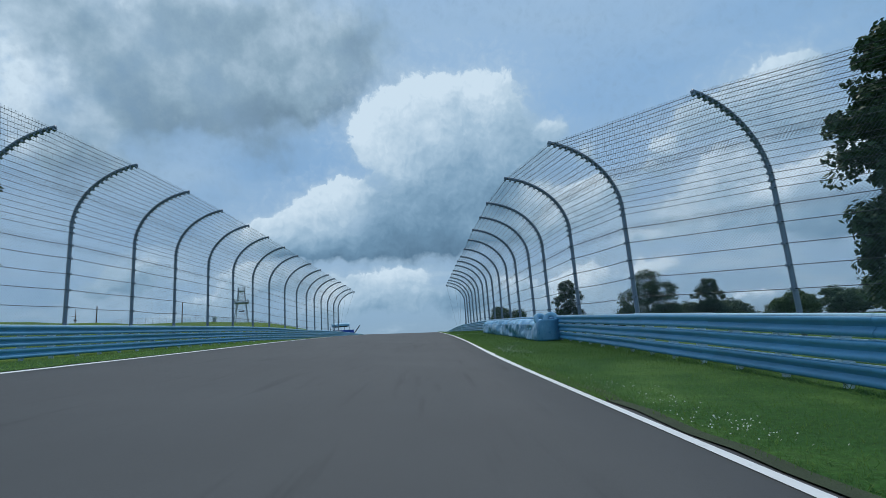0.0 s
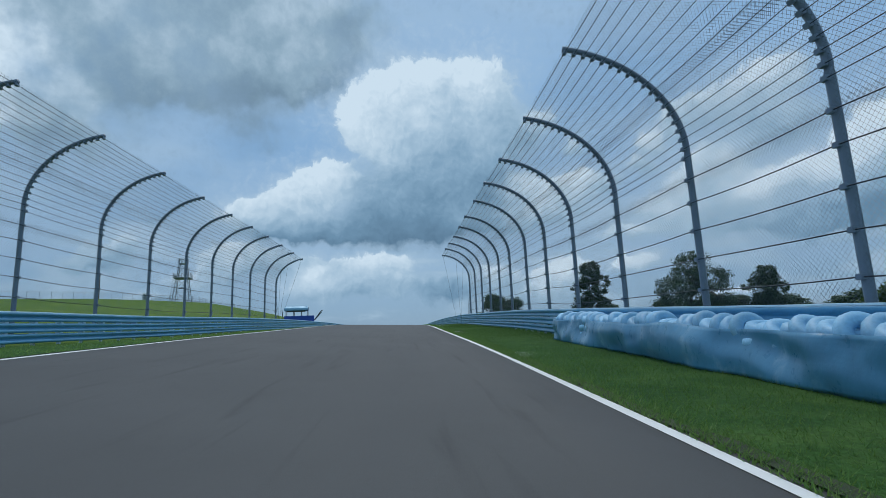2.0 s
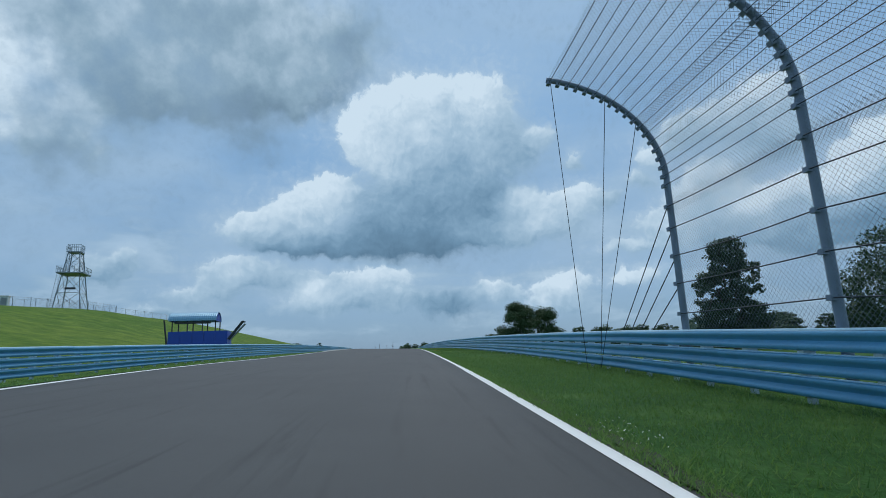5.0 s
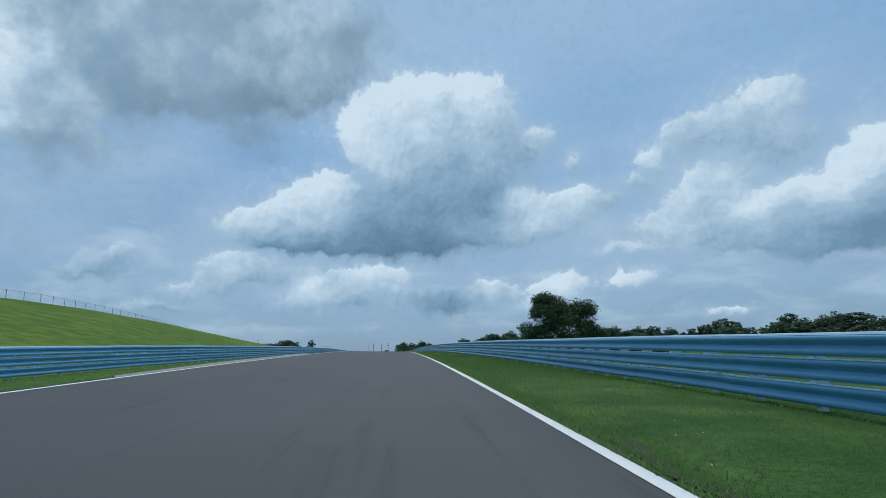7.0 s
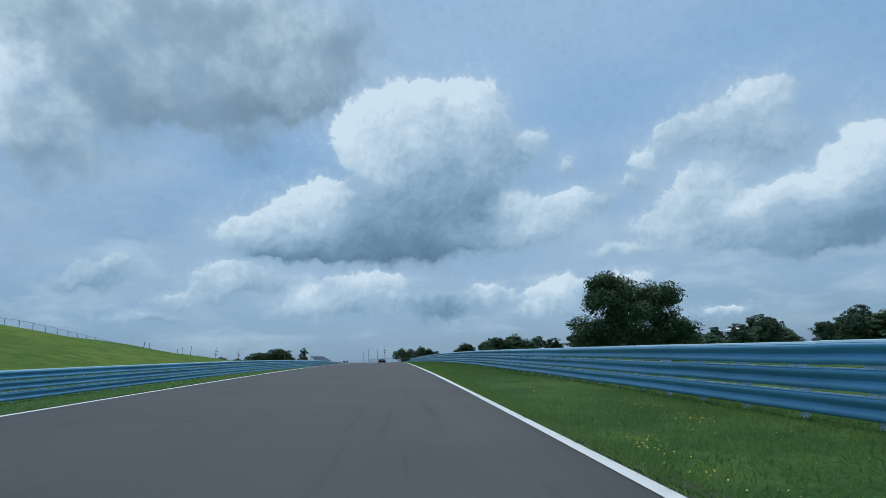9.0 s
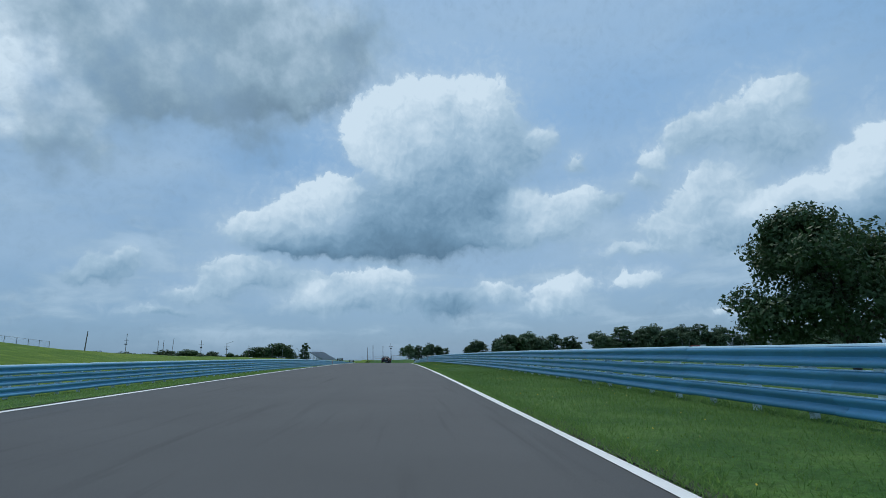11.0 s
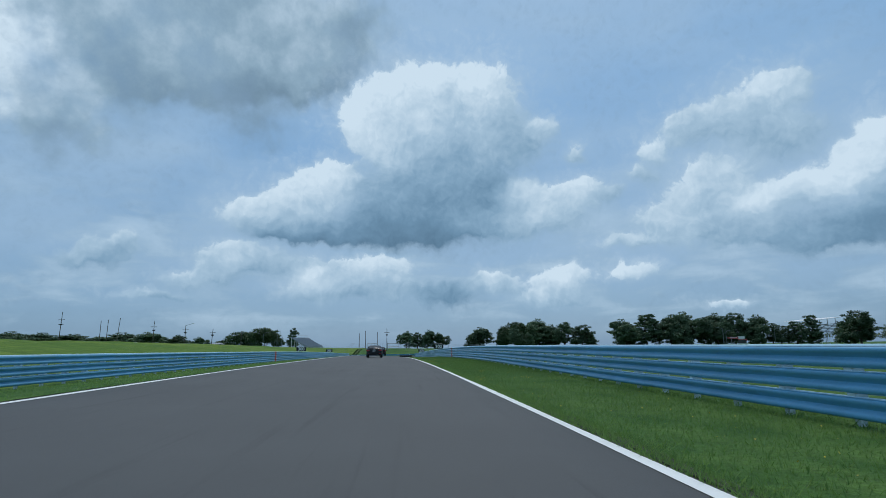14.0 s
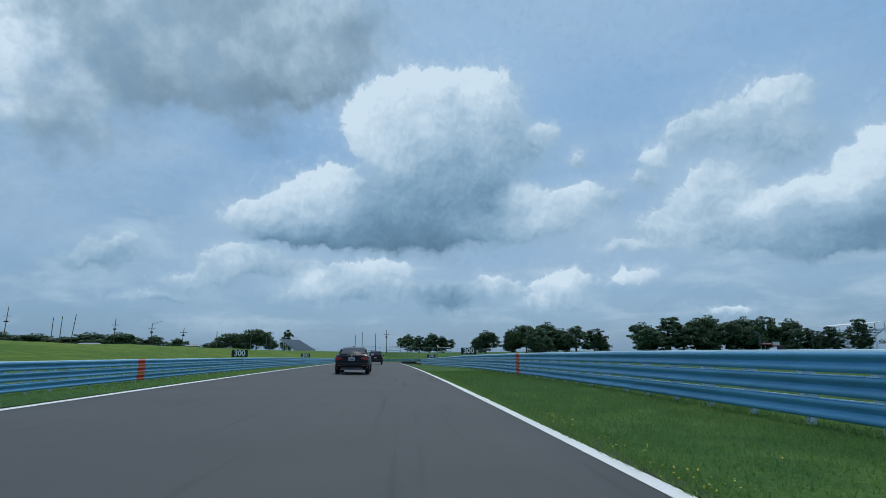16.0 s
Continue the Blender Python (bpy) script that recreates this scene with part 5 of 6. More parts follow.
# ---- marshal's booth ----
def booth(x, y, turn):
    z = float(ground_z(x, y))
    b = thing("marshal_booth", (x, y, z), turn)
    tagged(b, "blue marshal's booth with a barrel-vaulted sheet roof", "booth")
    L, W = 5.0, 2.4
    floor_z = 0.5
    part("plinth", box_bm((L, W, 0.25), (0, 0, floor_z - 0.25)), CONCRETE, b)
    for sx in (-1, 1):
        part("foundation", box_bm((0.4, W, floor_z + 0.4), (sx * L * 0.42, 0, (floor_z - 0.9) / 2)), CONCRETE, b)
    for sy in (-1, 1):
        for k in range(5):
            w = L / 5
            part("panel", box_bm((w - 0.02, 0.07, 1.35), (-L / 2 + w * (k + 0.5), sy * W / 2, floor_z + 0.62)), BOOTH_BLUE, b, bevel=0.008)
    for sx in (-1, 1):
        part("panel", box_bm((0.07, W, 1.35), (sx * L / 2, 0, floor_z + 0.62)), BOOTH_BLUE, b, bevel=0.008)
    eave = floor_z + 2.25
    for sx in (-0.52, -0.22, 0.08, 0.34):
        for sy in (-1, 1):
            part("roof_post", box_bm((0.09, 0.09, eave - floor_z), (sx * L * 0.86, sy * W * 0.45, (eave + floor_z) / 2)), DARK_STEEL, b)
    part("fascia", box_bm((L * 0.62, 0.10, 0.22), (-0.5, -W * 0.46, eave - 0.16)), DARK_STEEL, b)
    # vaulted, ribbed roof
    prof = []
    for k in range(13):
        a = math.pi * k / 12
        prof.append((-math.cos(a) * (W / 2 + 0.12), eave + math.sin(a) * 0.85))
    verts, faces, n = [], [], len(prof)
    ribs = 44
    for i in range(ribs + 1):
        xx = -L / 2 * 1.02 + L * 0.82 * i / ribs
        lift = 0.022 if i % 2 else 0.0
        for yy, zz in prof:
            verts.append((xx, yy * (1 + lift * 0.6), zz + lift))
        if i:
            faces += [((i - 1) * n + k, i * n + k, i * n + k + 1, (i - 1) * n + k + 1) for k in range(n - 1)]
    roof = child("roof", mesh_of("roof", verts, faces, TIN_BLUE), b, None, "pale blue ribbed sheet-metal vault")
    roof.modifiers.new("thickness", "SOLIDIFY").thickness = 0.03
    for sx in (-1, 1):
        vs = [(L * (0.30 if sx > 0 else -0.50), p, q) for p, q in prof]
        part_mesh = mesh_of("gable", vs + [(v[0] - 0.04 * sx, v[1], v[2]) for v in vs], [tuple(range(n)), tuple(range(2 * n - 1, n - 1, -1))] + [(k, (k + 1) % n, n + (k + 1) % n, n + k) for k in range(n)], BOOTH_BLUE)
        child("gable", part_mesh, b, None, "dark blue gable end")
    for sy, d in ((-1, 0.0), (-0.4, 0.25)):
        part("stair_rail", rods_bm([((L / 2 + 0.1, sy * W / 2, floor_z + 0.5), (L / 2 + 1.3, sy * W / 2, floor_z + 2.1)), ((L / 2 + 1.3, sy * W / 2, floor_z + 2.1), (L / 2 + 1.5, sy * W / 2, floor_z + 2.1))], 0.07, 6), DARK_STEEL, b)
    part("ramp", box_bm((1.9, 0.55, 0.10), (L / 2 + 0.75, 0.2, floor_z + 1.25), Matrix.Rotation(radians(-48), 4, "Y")), GREY_STEEL, b)
    part("end_board", box_bm((0.12, 0.12, 2.3), (-L / 2 - 0.25, -W / 2, floor_z + 1.2), Matrix.Rotation(radians(-8), 4, "Y")), DARK_STEEL, b)


booth(-18.6, 126.4, 8)


# ---- portable toilet, poles, buildings ----
def toilet(x, y):
    t = thing("portable_toilet", (x, y, float(ground_z(x, y))), 20)
    tagged(t, "white portable toilet standing on the grass", "toilet")
    part("cabin", box_bm((1.1, 1.1, 2.0), (0, 0, 1.1)), WHITE, t, bevel=0.05)
    part("door", box_bm((0.75, 0.04, 1.75), (0, -0.565, 1.05)), STAND_GREY, t, bevel=0.015)
    part("roof", box_bm((1.2, 1.2, 0.22), (0, 0, 2.18)), WHITE, t, bevel=0.08)
    part("skid", box_bm((1.2, 1.2, 0.14), (0, 0, 0.07)), DARK_STEEL, t)


toilet(-62.0, 162.5)
toilet(-100.0, 208.0)


def pole(x, y, top, lean, arms, lamp):
    z = float(ground_z(x, y))
    h = top - z
    p = thing("utility_pole", (x, y, z))
    tagged(p, "weathered wooden utility pole on the grass rise", "pole", "utility poles")
    tip = Vector((h * math.tan(radians(lean)), 0, h))
    bm = bmesh.new()
    add_rod(bm, (0, 0, -0.5), tip, 0.17, 0.11, 8)
    part("shaft", bm, WOOD, p)
    for k in range(arms):
        u = 0.80 - 0.12 * k
        part("crossarm", box_bm((2.6 - 0.5 * k, 0.14, 0.18), tip * u), WOOD, p)
    if arms:
        part("equipment_box", box_bm((0.9, 0.5, 0.55), tip * 0.68), DARK_STEEL, p)
    if lamp:
        part("lamp_arm", rods_bm([(tip * 0.97, tip * 0.97 + Vector((2.9, 0, 0.9)))], 0.05, 6), GREY_STEEL, p)
        head = part("lamp_head", box_bm((0.8, 0.32, 0.18), tip * 0.97 + Vector((3.2, 0, 0.92))), WHITE, p, bevel=0.06)


for x, y, top, lean, arms, lamp in ((-147.5, 480, 27.4, 2, 2, False), (-130.7, 480, 23.4, 0, 0, False), (-129.0, 482, 23.9, 1, 0, False), (-124.0, 480, 24.6, 5, 0, False), (-108.5, 480, 23.0, 0, 1, False), (-95.2, 480, 21.2, 0, 1, True),
                                    (-84.0, 480, 19.4, 3, 1, False), (-71.4, 480, 18.2, 0, 0, False), (-112, 300, 22, 3, 0, False), (-83, 330, 19.0, 4, 0, False), (-66, 150, 21.5, 0, 0, False), (-76, 128, 19.0, 0, 0, False), (-120, 190, 27, 0, 1, False),
                                    (-20, 520, 19, 0, 0, False), (-14, 522, 18.5, 0, 0, False), (-9, 520, 20, 0, 1, False), (-24, 530, 18, 0, 0, False)):
    pole(x, y, top, lean, arms, lamp)


def street_lamp(x, y, h, reach):
    z = float(ground_z(x, y))
    s = thing("street_lamp", (x, y, z))
    tagged(s, "thin grey steel street lamp with a curved arm", "street lamp", "street lamps")
    part("column", rods_bm([((0, 0, -0.3), (0, 0, h))], 0.11, 8), GREY_STEEL, s)
    me = tube("arm", [(0, 0, h - 0.4), (reach * 0.3, 0, h + 0.5), (reach * 0.7, 0, h + 0.9), (reach, 0, h + 0.9)], 0.06, GREY_STEEL)
    child("arm", me, s)
    part("lamp_head", box_bm((1.0, 0.4, 0.2), (reach + 0.3, 0, h + 0.85)), GREY_STEEL, s, bevel=0.05)


for x, y, h, reach in ((-97, 620, 10.5, 3.0), (-88, 622, 9.5, 2.0), (-84, 618, 9.0, -2.0), (199, 560, 11, -3.5), (226, 600, 10, 2.5), (262, 600, 11, 2.5), (150, 610, 9, 2.5)):
    street_lamp(x, y, h, reach)


def grandstand(x, y, turn, length, depth, height, label, covered):
    z = float(ground_z(x, y))
    g_ = thing("grandstand", (x, y, z), turn)
    tagged(g_, label, "grandstand")
    rows = 14
    for k in range(rows):
        u = k / rows
        part("step", box_bm((depth / rows + 0.05, length, 0.42), (depth * (0.5 - u) - depth / rows / 2, 0, 0.6 + (height - 0.6) * u)), STAND_GREY, g_)
    for i in range(6):
        yy = -length / 2 + length * i / 5
        for u in (0.35, 0.65, 0.98):
            hh = 0.6 + (height - 0.6) * u
            part("strut", box_bm((0.25, 0.25, hh), (depth * (0.5 - u), yy, hh / 2 - 0.1)), WHITE if u > 0.9 else STAND_GREY, g_)
        a = math.atan2(height, depth)
        part("girder", box_bm((math.hypot(depth, height), 0.2, 0.45), (0, yy, height / 2 - 0.15), Matrix.Rotation(a, 4, "Y")), STAND_GREY, g_)
    if covered:
        part("roof", box_bm((depth * 0.8, length, 0.3), (-depth * 0.15, 0, height + 3.0), Matrix.Rotation(radians(6), 4, "Y")), WHITE, g_)
        for i in range(6):
            yy = -length / 2 + length * i / 5
            part("roof_post", box_bm((0.3, 0.3, 3.4), (-depth * 0.48, yy, height + 1.4)), STAND_GREY, g_)
    else:
        part("back_rail", rods_bm([((-depth / 2, -length / 2, height + 1.0), (-depth / 2, length / 2, height + 1.0))], 0.08, 6), STAND_GREY, g_)


grandstand(-56.5, 560, -28, 15, 11.5, 6.2, "grey steel open grandstand seen from its side", False)
grandstand(325, 645, 180, 40, 26, 17, "pale covered grandstand beyond the trees", True)


def house(x, y, w, d, h, roof_h, wall, roof, label, turn=0):
    z = float(ground_z(x, y))
    b = thing("building", (x, y, z), turn)
    tagged(b, label, "building")
    part("wall", box_bm((w, d, h + 1.0), (0, 0, h / 2 - 0.5)), wall, b)
    verts = [(-w / 2 - 0.6, -d / 2 - 0.6, h), (w / 2 + 0.6, -d / 2 - 0.6, h), (w / 2 + 0.6, d / 2 + 0.6, h), (-w / 2 - 0.6, d / 2 + 0.6, h), (-w / 2 * 0.5, 0, h + roof_h), (w / 2 * 0.5, 0, h + roof_h)]
    child("roof", mesh_of("roof", verts, [(0, 1, 5, 4), (2, 3, 4, 5), (1, 2, 5), (3, 0, 4), (3, 2, 1, 0)], roof), b, None, "pitched roof")
    for k in range(max(2, int(w / 3.2))):
        xx = -w / 2 + (k + 0.5) * w / max(2, int(w / 3.2))
        win = part("window", box_bm((1.1, 0.08, 1.2), (xx, -d / 2 - 0.03, h * 0.58)), WHITE, b, bevel=0.01)
        child("pane", bm_mesh("pane", box_bm((0.9, 0.05, 1.0), (xx, -d / 2 - 0.06, h * 0.58)), CAR_GLASS), win)


house(-150, 405, 22, 10, 4.6, 3.2, BRICK, ROOF_RED, "low dark brick building with a brown roof")
house(-128, 500, 12, 7, 2.6, 1.4, WHITE, STAND_GREY, "small white shed with a pale roof", 10)
house(-93, 515, 5, 4, 2.4, 0.7, STAND_GREY, STAND_GREY, "small grey hut on the grass rise")


def billboard(x, y, w, h, lift, label, boards):
    z = float(ground_z(x, y))
    s = thing("billboard", (x, y, z))
    tagged(s, label, "sign")
    for sx in (-0.4, 0.4):
        part("post", box_bm((0.3, 0.3, lift + h), (sx * w, 0.2, (lift + h) / 2)), GREY_STEEL, s)
    for dx, dz, bw, bh, mat in boards:
        part("board", box_bm((bw, 0.2, bh), (dx, 0, lift + dz)), mat, s, bevel=0.02)
        if mat is SIGN_RED:
            part("bar", box_bm((bw * 0.7, 0.05, bh * 0.3), (dx, -0.13, lift + dz)), WHITE, s)


billboard(234.5, 600, 12, 4, 3.2, "red and white roadside sign boards on posts", [(-3.6, 2.6, 8.0, 1.2, SIGN_RED), (2.4, 2.6, 5.0, 2.0, WHITE), (3.2, 1.0, 6.5, 1.5, SIGN_RED)])
billboard(211, 560, 4, 2.2, 2.0, "dark rectangular sign board on posts", [(0, 1.0, 5.5, 2.2, DARK_STEEL)])


def gantry(x, y, w, h):
    z = float(ground_z(x, y))
    s = thing("gate_frame", (x, y, z))
    tagged(s, "grey steel gate frame beyond the end barrier", "gate", "gate frames")
    part("upright", rods_bm([((-w / 2, 0, -0.2), (-w / 2, 0, h))], 0.12, 6), GREY_STEEL, s)
    part("upright", rods_bm([((w / 2, 0, -0.2), (w / 2, 0, h))], 0.12, 6), GREY_STEEL, s)
    part("lintel", rods_bm([((-w / 2, 0, h), (w / 2, 0, h)), ((-w / 2, 0, h * 0.55), (w / 2, 0, h * 0.55))], 0.09, 6), GREY_STEEL, s)


for x, w in ((-14, 4.5), (-5, 5), (1, 1.5), (14, 5)):
    gantry(x, 474, w, 3.0)


# a marshal's flag post and tyre pile at the turn
def kerb_tyres():
    pile = thing("tyre_pile", (float(rlx(404)) + 2.2, 405, float(settle(405, rlz(405))) + 0.01))
    tagged(pile, "low pile of black tyres at the turn-in", "tyre pile")
    me = torus_mesh("tyre", 0.23, 0.11, RUBBER)
    for i in range(6):
        for k in range(2):
            child("tyre", me, pile, Matrix.Translation((-1.5 + i * 0.62, 0.05 * k, 0.12 + k * 0.215)))


kerb_tyres()


# ---- vehicles ----
def loft(name, stations, mat, smooth=True):
    """A closed skin through rings: each station is y and a half outline of (x, z) from bottom middle to top middle."""
    verts, faces = [], []
    n = None
    for y, half in stations:
        ring = [(x, y, z) for x, z in half] + [(-x, y, z) for x, z in half[::-1] if x > 1e-4]
        n = len(ring)
        verts += ring
    for i in range(len(stations) - 1):
        faces += [(i * n + k, i * n + (k + 1) % n, (i + 1) * n + (k + 1) % n, (i + 1) * n + k) for k in range(n)]
    faces += [tuple(range(n - 1, -1, -1)), tuple(range(len(verts) - n, len(verts)))]
    bm = bmesh.new()
    vs = [bm.verts.new(v) for v in verts]
    for f in faces:
        bm.faces.new([vs[k] for k in f])
    bmesh.ops.recalc_face_normals(bm, faces=bm.faces[:])
    me = bm_mesh(name, bm, mat)
    if smooth:
        me.shade_smooth()
        me.set_sharp_from_angle(angle=radians(38))
    return me


def wheel(car, x, y, r, w):
    tyre = child("tyre", torus_mesh("tyre", r - w * 0.36, w * 0.42, RUBBER, 28, 10, 1.15), car, Matrix.Translation((x, y, r)) @ Matrix.Rotation(radians(90), 4, "Y"))
    bm = bmesh.new()
    bmesh.ops.create_cone(bm, cap_ends=True, segments=24, radius1=r * 0.62, radius2=r * 0.62, depth=w * 0.7, matrix=Matrix.Rotation(radians(90), 4, "Y"))
    for k in range(5):
        add_box(bm, (w * 0.8, 0.05, r * 0.55), (0, 0, 0), Matrix.Rotation(2 * math.pi * k / 5, 4, "X") @ Matrix.Translation((0, 0, r * 0.3)))
    child("rim", bm_mesh("rim", bm, ALLOY), car, Matrix.Translation((x, y, r)), "silver alloy wheel rim")


def body_ring(w, floor, sill, waist, top, crown=0.03):
    return [(0, floor), (w * 0.80, floor), (w * 0.93, sill), (w, (sill + waist) * 0.52), (w * 0.985, waist - 0.06), (w * 0.93, top - 0.02), (w * 0.70, top + crown * 0.6), (0, top + crown)]


def cabin_ring(w0, w1, z0, z1):
    return [(0, z0), (w0, z0), (w0 * 0.6 + w1 * 0.4 + 0.012, z0 * 0.5 + z1 * 0.5), (w1, z1 - 0.07), (w1 * 0.86, z1 - 0.015), (0, z1)]


def sedan(x, y, turn):
    car = thing("sedan_car", (x, y, float(road_z(x, y)) + 0.012), turn)
    tagged(car, "black four-door sedan standing on the asphalt", "car")
    L = 2.27
    st = [(-L, body_ring(0.80, 0.34, 0.44, 0.84, 0.93)), (-L + 0.06, body_ring(0.85, 0.26, 0.40, 0.88, 1.0)), (-L + 0.20, body_ring(0.885, 0.23, 0.36, 0.92, 1.04)), (-1.55, body_ring(0.905, 0.22, 0.34, 0.95, 1.06)),
          (-0.7, body_ring(0.908, 0.20, 0.32, 0.93, 0.98)), (0.5, body_ring(0.905, 0.20, 0.32, 0.90, 0.95)), (1.2, body_ring(0.90, 0.20, 0.32, 0.86, 0.93)), (1.85, body_ring(0.865, 0.22, 0.34, 0.76, 0.82)), (2.15, body_ring(0.78, 0.25, 0.38, 0.66, 0.70)), (L, body_ring(0.66, 0.32, 0.42, 0.58, 0.61))]
    child("body", loft("body", st, PAINT_BLACK), car, None, "glossy black body shell")
    cab = [(-1.62, cabin_ring(0.70, 0.66, 1.0, 1.07)), (-1.05, cabin_ring(0.79, 0.575, 0.98, 1.36)), (-0.55, cabin_ring(0.80, 0.60, 0.96, 1.425)), (0.1, cabin_ring(0.80, 0.60, 0.95, 1.43)), (0.55, cabin_ring(0.80, 0.58, 0.94, 1.36)), (1.25, cabin_ring(0.74, 0.66, 0.92, 0.96))]
    child("cabin", loft("cabin", cab, PAINT_BLACK), car, None, "black roof and pillars")

    def pane(name, corners, off):
        v = [Vector(c) for c in corners]
        nrm = (v[1] - v[0]).cross(v[-1] - v[0]).normalized() * off
        me = mesh_of(name, [p + nrm for p in v] + [p - nrm * 0.2 for p in v], [tuple(range(len(v))), tuple(range(2 * len(v) - 1, len(v) - 1, -1))] + [(k, len(v) + k, len(v) + (k + 1) % len(v), (k + 1) % len(v)) for k in range(len(v))], CAR_GLASS)
        child(name, me, car, None, "dark tinted glass")

    pane("rear_window", [(-0.645, -1.53, 1.075), (0.645, -1.53, 1.075), (0.55, -1.08, 1.335), (-0.55, -1.08, 1.335)], 0.022)
    pane("windscreen", [(0.63, 1.15, 1.0), (-0.63, 1.15, 1.0), (-0.55, 0.60, 1.335), (0.55, 0.60, 1.335)], 0.022)
    for s in (-1, 1):
        for a, b in (((-1.25, -0.35), (-0.95, -0.38)), ((-0.27, 0.72), (-0.30, 0.45))):
            c = [(s * 0.800, a[0], 1.0), (s * 0.805, a[1], 0.99), (s * 0.655, b[1], 1.33), (s * 0.655, b[0], 1.33)]
            pane("side_window", c if s > 0 else c[::-1], 0.02)
        # tail lamps wrap round the corner
        lamp = [(-L - 0.005, 0.47, 0.83, 0.87), (-L - 0.005, 0.60, 0.775, 0.90), (-L + 0.005, 0.80, 0.745, 0.91), (-L + 0.26, 0.912, 0.79, 0.895)]
        v = [(s * xx, yy - 0.02, zz) for yy, xx, z0, z1 in lamp for zz in (z0, z1)]
        v += [(s * xx * 0.96, yy + 0.05, zz) for yy, xx, z0, z1 in lamp for zz in (z0, z1)]
        fa = [(2 * k, 2 * k + 2, 2 * k + 3, 2 * k + 1) for k in range(3)] + [(8 + 2 * k + 1, 8 + 2 * k + 3, 8 + 2 * k + 2, 8 + 2 * k) for k in range(3)] + [(2 * k + 1, 2 * k + 3, 8 + 2 * k + 3, 8 + 2 * k + 1) for k in range(3)]
        child("tail_lamp", mesh_of("tail_lamp", v, fa, TAIL_RED), car, None, "red tail lamp")
        part("reflector", box_bm((0.22, 0.02, 0.035), (s * 0.62, -L - 0.06, 0.47)), TAIL_RED, car, bevel=0.006)
        part("exhaust", rods_bm([((s * 0.42, -L - 0.02, 0.31), (s * 0.42, -L + 0.3, 0.31))], 0.045, 12), CHROME, car)
        m = part("mirror", box_bm((0.20, 0.10, 0.13), (s * 0.985, 0.55, 1.02)), PAINT_BLACK, car, bevel=0.04)
        child("mirror_glass", bm_mesh("mirror_glass", box_bm((0.155, 0.012, 0.095), (s * 0.985, 0.497, 1.02)), CHROME), m)
        for yy in (-1.38, 1.38):
            wheel(car, s * 0.79, yy, 0.325, 0.235)
            part("wheel_arch", box_bm((0.06, 0.72, 0.36), (s * 0.87, yy, 0.43)), PLASTIC, car, bevel=0.03)
    bump = part("rear_bumper", box_bm((1.66, 0.14, 0.20), (0, -L + 0.01, 0.50)), PAINT_BLACK, car, bevel=0.05)
    child("diffuser", bm_mesh("diffuser", box_bm((1.12, 0.10, 0.10), (0, -L + 0.01, 0.33)), PLASTIC, bevel=0.02), bump)
    # pale bar added to imitate the road mirrored in the lower bumper
    child("road_reflection", bm_mesh("road_reflection", box_bm((1.16, 0.06, 0.035), (0, -L - 0.03, 0.285)), STAND_GREY, bevel=0.008), bump, None, "pale strip painting the road's reflection on the lower bumper")
    part("boot_lid", box_bm((1.18, 0.05, 0.30), (0, -L + 0.005, 0.83)), PAINT_BLACK, car, bevel=0.02)
    part("boot_lip", box_bm((1.30, 0.09, 0.03), (0, -L + 0.14, 1.06)), PAINT_BLACK, car, bevel=0.012)
    pl = part("number_plate", box_bm((0.32, 0.02, 0.155), (0, -L - 0.03, 0.80)), PLATE, car, bevel=0.004)
    child("bar", bm_mesh("bar", box_bm((0.24, 0.006, 0.055), (0, -L - 0.043, 0.795)), DARK_STEEL), pl)
    bm = bmesh.new()
    bmesh.ops.create_cone(bm, cap_ends=True, segments=18, radius1=0.038, radius2=0.038, depth=0.02, matrix=Matrix.Translation((0, -L - 0.025, 0.945)) @ Matrix.Rotation(radians(90), 4, "X"))
    part("badge", bm, CHROME, car)
    part("aerial_fin", box_bm((0.05, 0.16, 0.07), (0, -0.75, 1.455)), PAINT_BLACK, car, bevel=0.02)


sedan(-4.49, 302.4, 1.2)


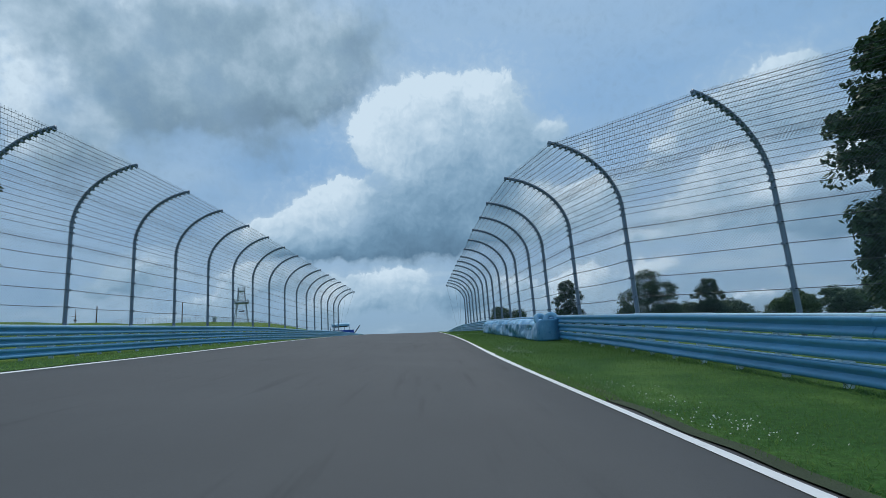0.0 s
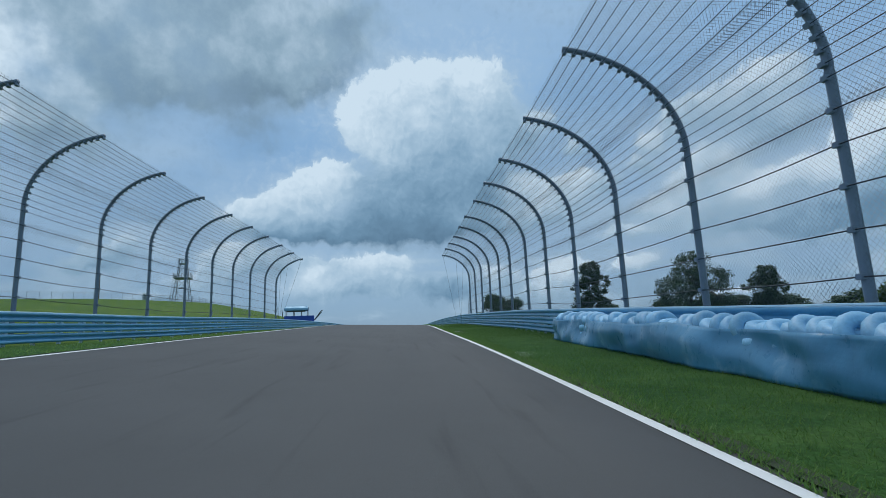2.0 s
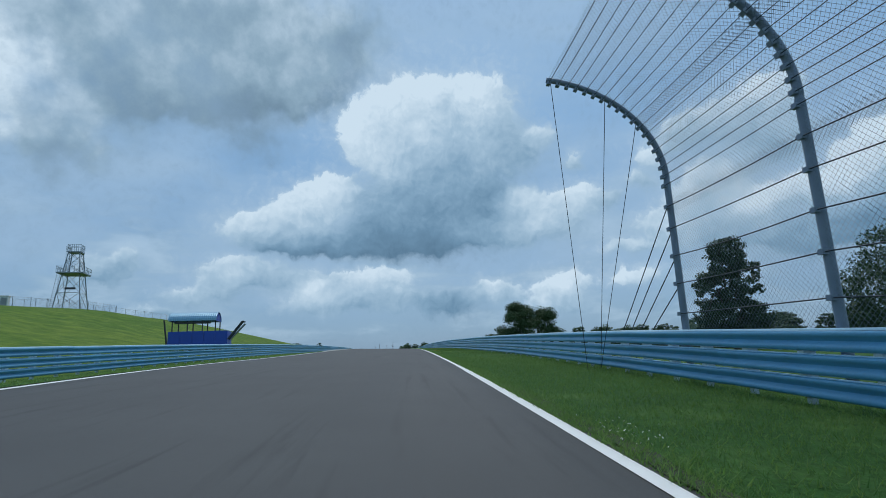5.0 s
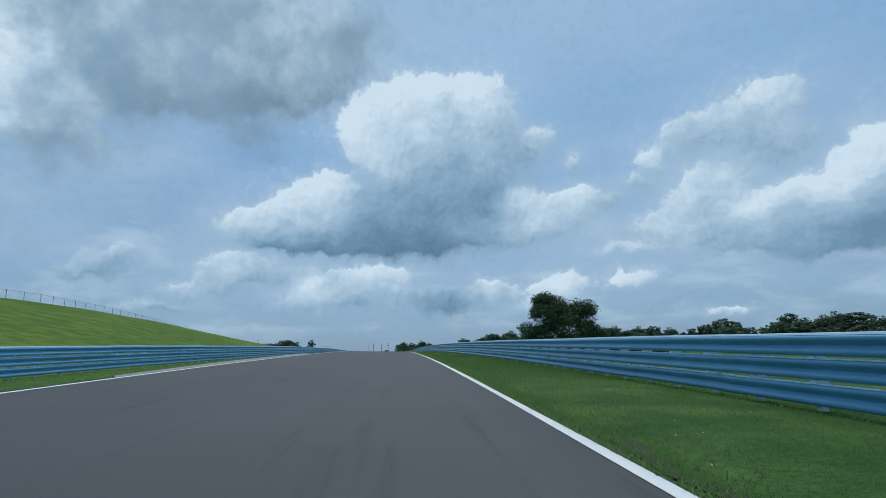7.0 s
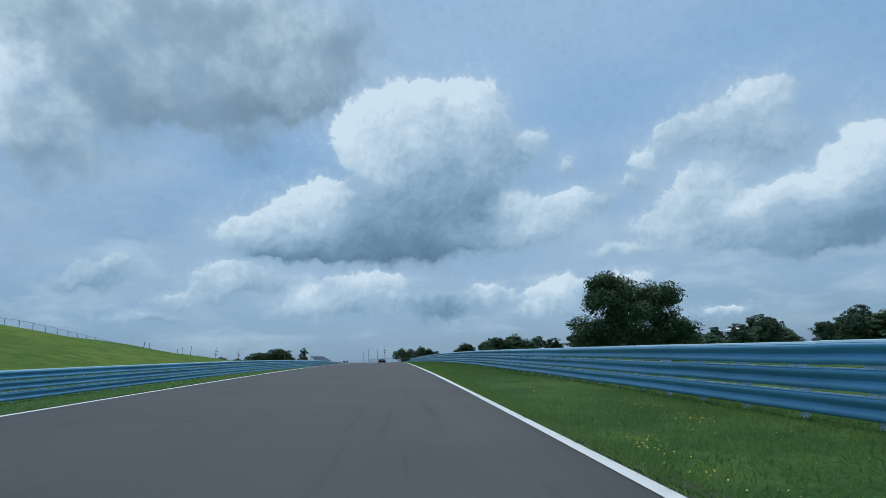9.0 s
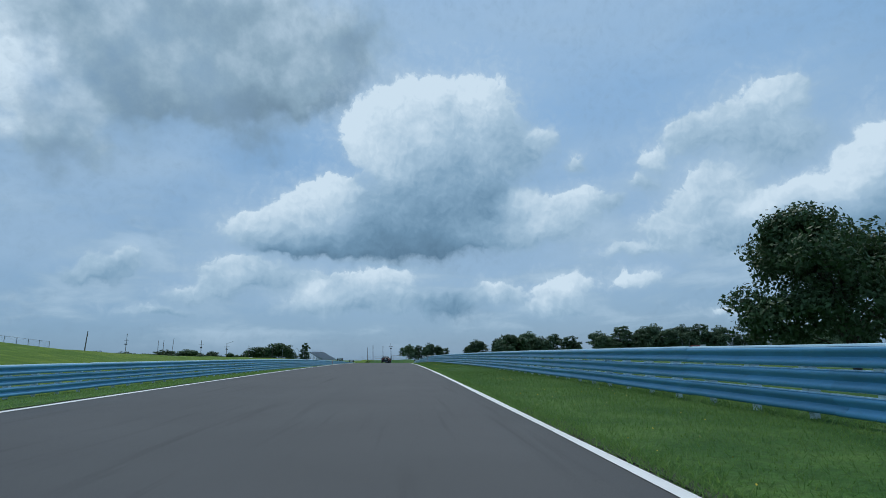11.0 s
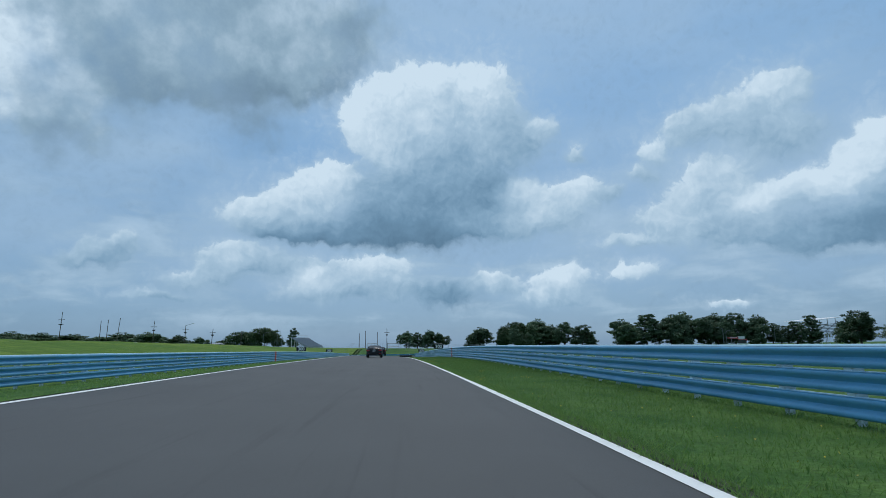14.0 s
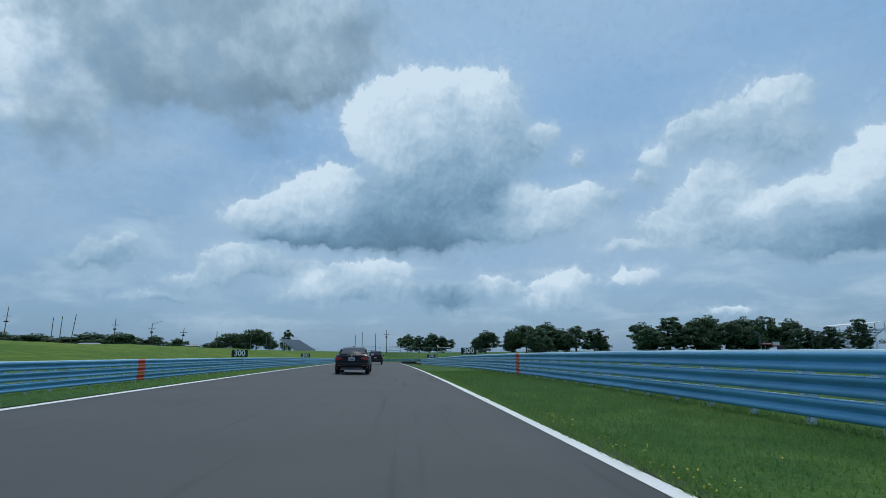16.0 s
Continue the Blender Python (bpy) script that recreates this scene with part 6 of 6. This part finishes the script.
def suv(x, y, turn):
    car = thing("sport_utility_car", (x, y, float(road_z(x, y)) + 0.012), turn)
    tagged(car, "dark maroon sport utility car standing on the asphalt", "car")
    L = 2.3
    st = [(-L, body_ring(0.86, 0.42, 0.55, 0.95, 1.08)), (-L + 0.12, body_ring(0.93, 0.36, 0.50, 1.02, 1.12)), (-1.2, body_ring(0.95, 0.32, 0.46, 1.03, 1.12)), (0.4, body_ring(0.95, 0.32, 0.46, 1.02, 1.10)), (1.3, body_ring(0.93, 0.32, 0.46, 0.98, 1.07)), (2.1, body_ring(0.88, 0.36, 0.50, 0.88, 0.97)), (L, body_ring(0.76, 0.42, 0.52, 0.78, 0.84))]
    child("body", loft("body", st, PAINT_MAROON), car, None, "dark maroon body shell")
    cab = [(-L + 0.10, cabin_ring(0.86, 0.74, 1.06, 1.30)), (-L + 0.35, cabin_ring(0.88, 0.70, 1.06, 1.72)), (-1.2, cabin_ring(0.89, 0.71, 1.06, 1.78)), (0.1, cabin_ring(0.89, 0.70, 1.06, 1.77)), (0.45, cabin_ring(0.88, 0.68, 1.06, 1.68)), (1.15, cabin_ring(0.84, 0.76, 1.04, 1.10))]
    child("cabin", loft("cabin", cab, PAINT_MAROON), car, None, "dark roof and pillars")
    part("rear_window", box_bm((1.36, 0.04, 0.44), (0, -L + 0.20, 1.44), Matrix.Rotation(radians(-27), 4, "X")), CAR_GLASS, car, "dark tinted glass", bevel=0.01)
    for s in (-1, 1):
        part("tail_lamp", box_bm((0.17, 0.10, 0.42), (s * 0.80, -L + 0.06, 1.02)), TAIL_RED, car, "red tail lamp", bevel=0.03)
        part("side_window", box_bm((0.02, 2.1, 0.36), (s * 0.825, -0.75, 1.38), Matrix.Rotation(radians(-s * 16), 4, "Y")), CAR_GLASS, car, bevel=0.008)
        part("mirror", box_bm((0.22, 0.12, 0.18), (s * 1.04, 0.75, 1.20)), PLASTIC, car, bevel=0.05)
        part("roof_bar", rods_bm([((s * 0.62, -1.7, 1.82), (s * 0.62, 0.1, 1.83))], 0.025, 6), DARK_STEEL, car)
        for yy in (-1.35, 1.40):
            wheel(car, s * 0.80, yy, 0.37, 0.25)
            part("wheel_arch", box_bm((0.06, 0.86, 0.45), (s * 0.91, yy, 0.52)), PLASTIC, car, bevel=0.03)
    part("rear_bumper", box_bm((1.80, 0.16, 0.26), (0, -L + 0.0, 0.56)), PLASTIC, car, "black bumper", bevel=0.05)
    part("tailgate", box_bm((1.34, 0.05, 0.42), (0, -L + 0.02, 0.93)), PAINT_MAROON, car, bevel=0.03)
    pl = part("number_plate", box_bm((0.32, 0.02, 0.155), (0, -L - 0.02, 0.90)), PLATE, car)
    child("bar", bm_mesh("bar", box_bm((0.24, 0.006, 0.055), (0, -L - 0.033, 0.90)), DARK_STEEL), pl)
    part("wiper", box_bm((0.5, 0.02, 0.025), (0.1, -L + 0.06, 1.23)), PLASTIC, car)


suv(-5.4, 346.6, 1.5)
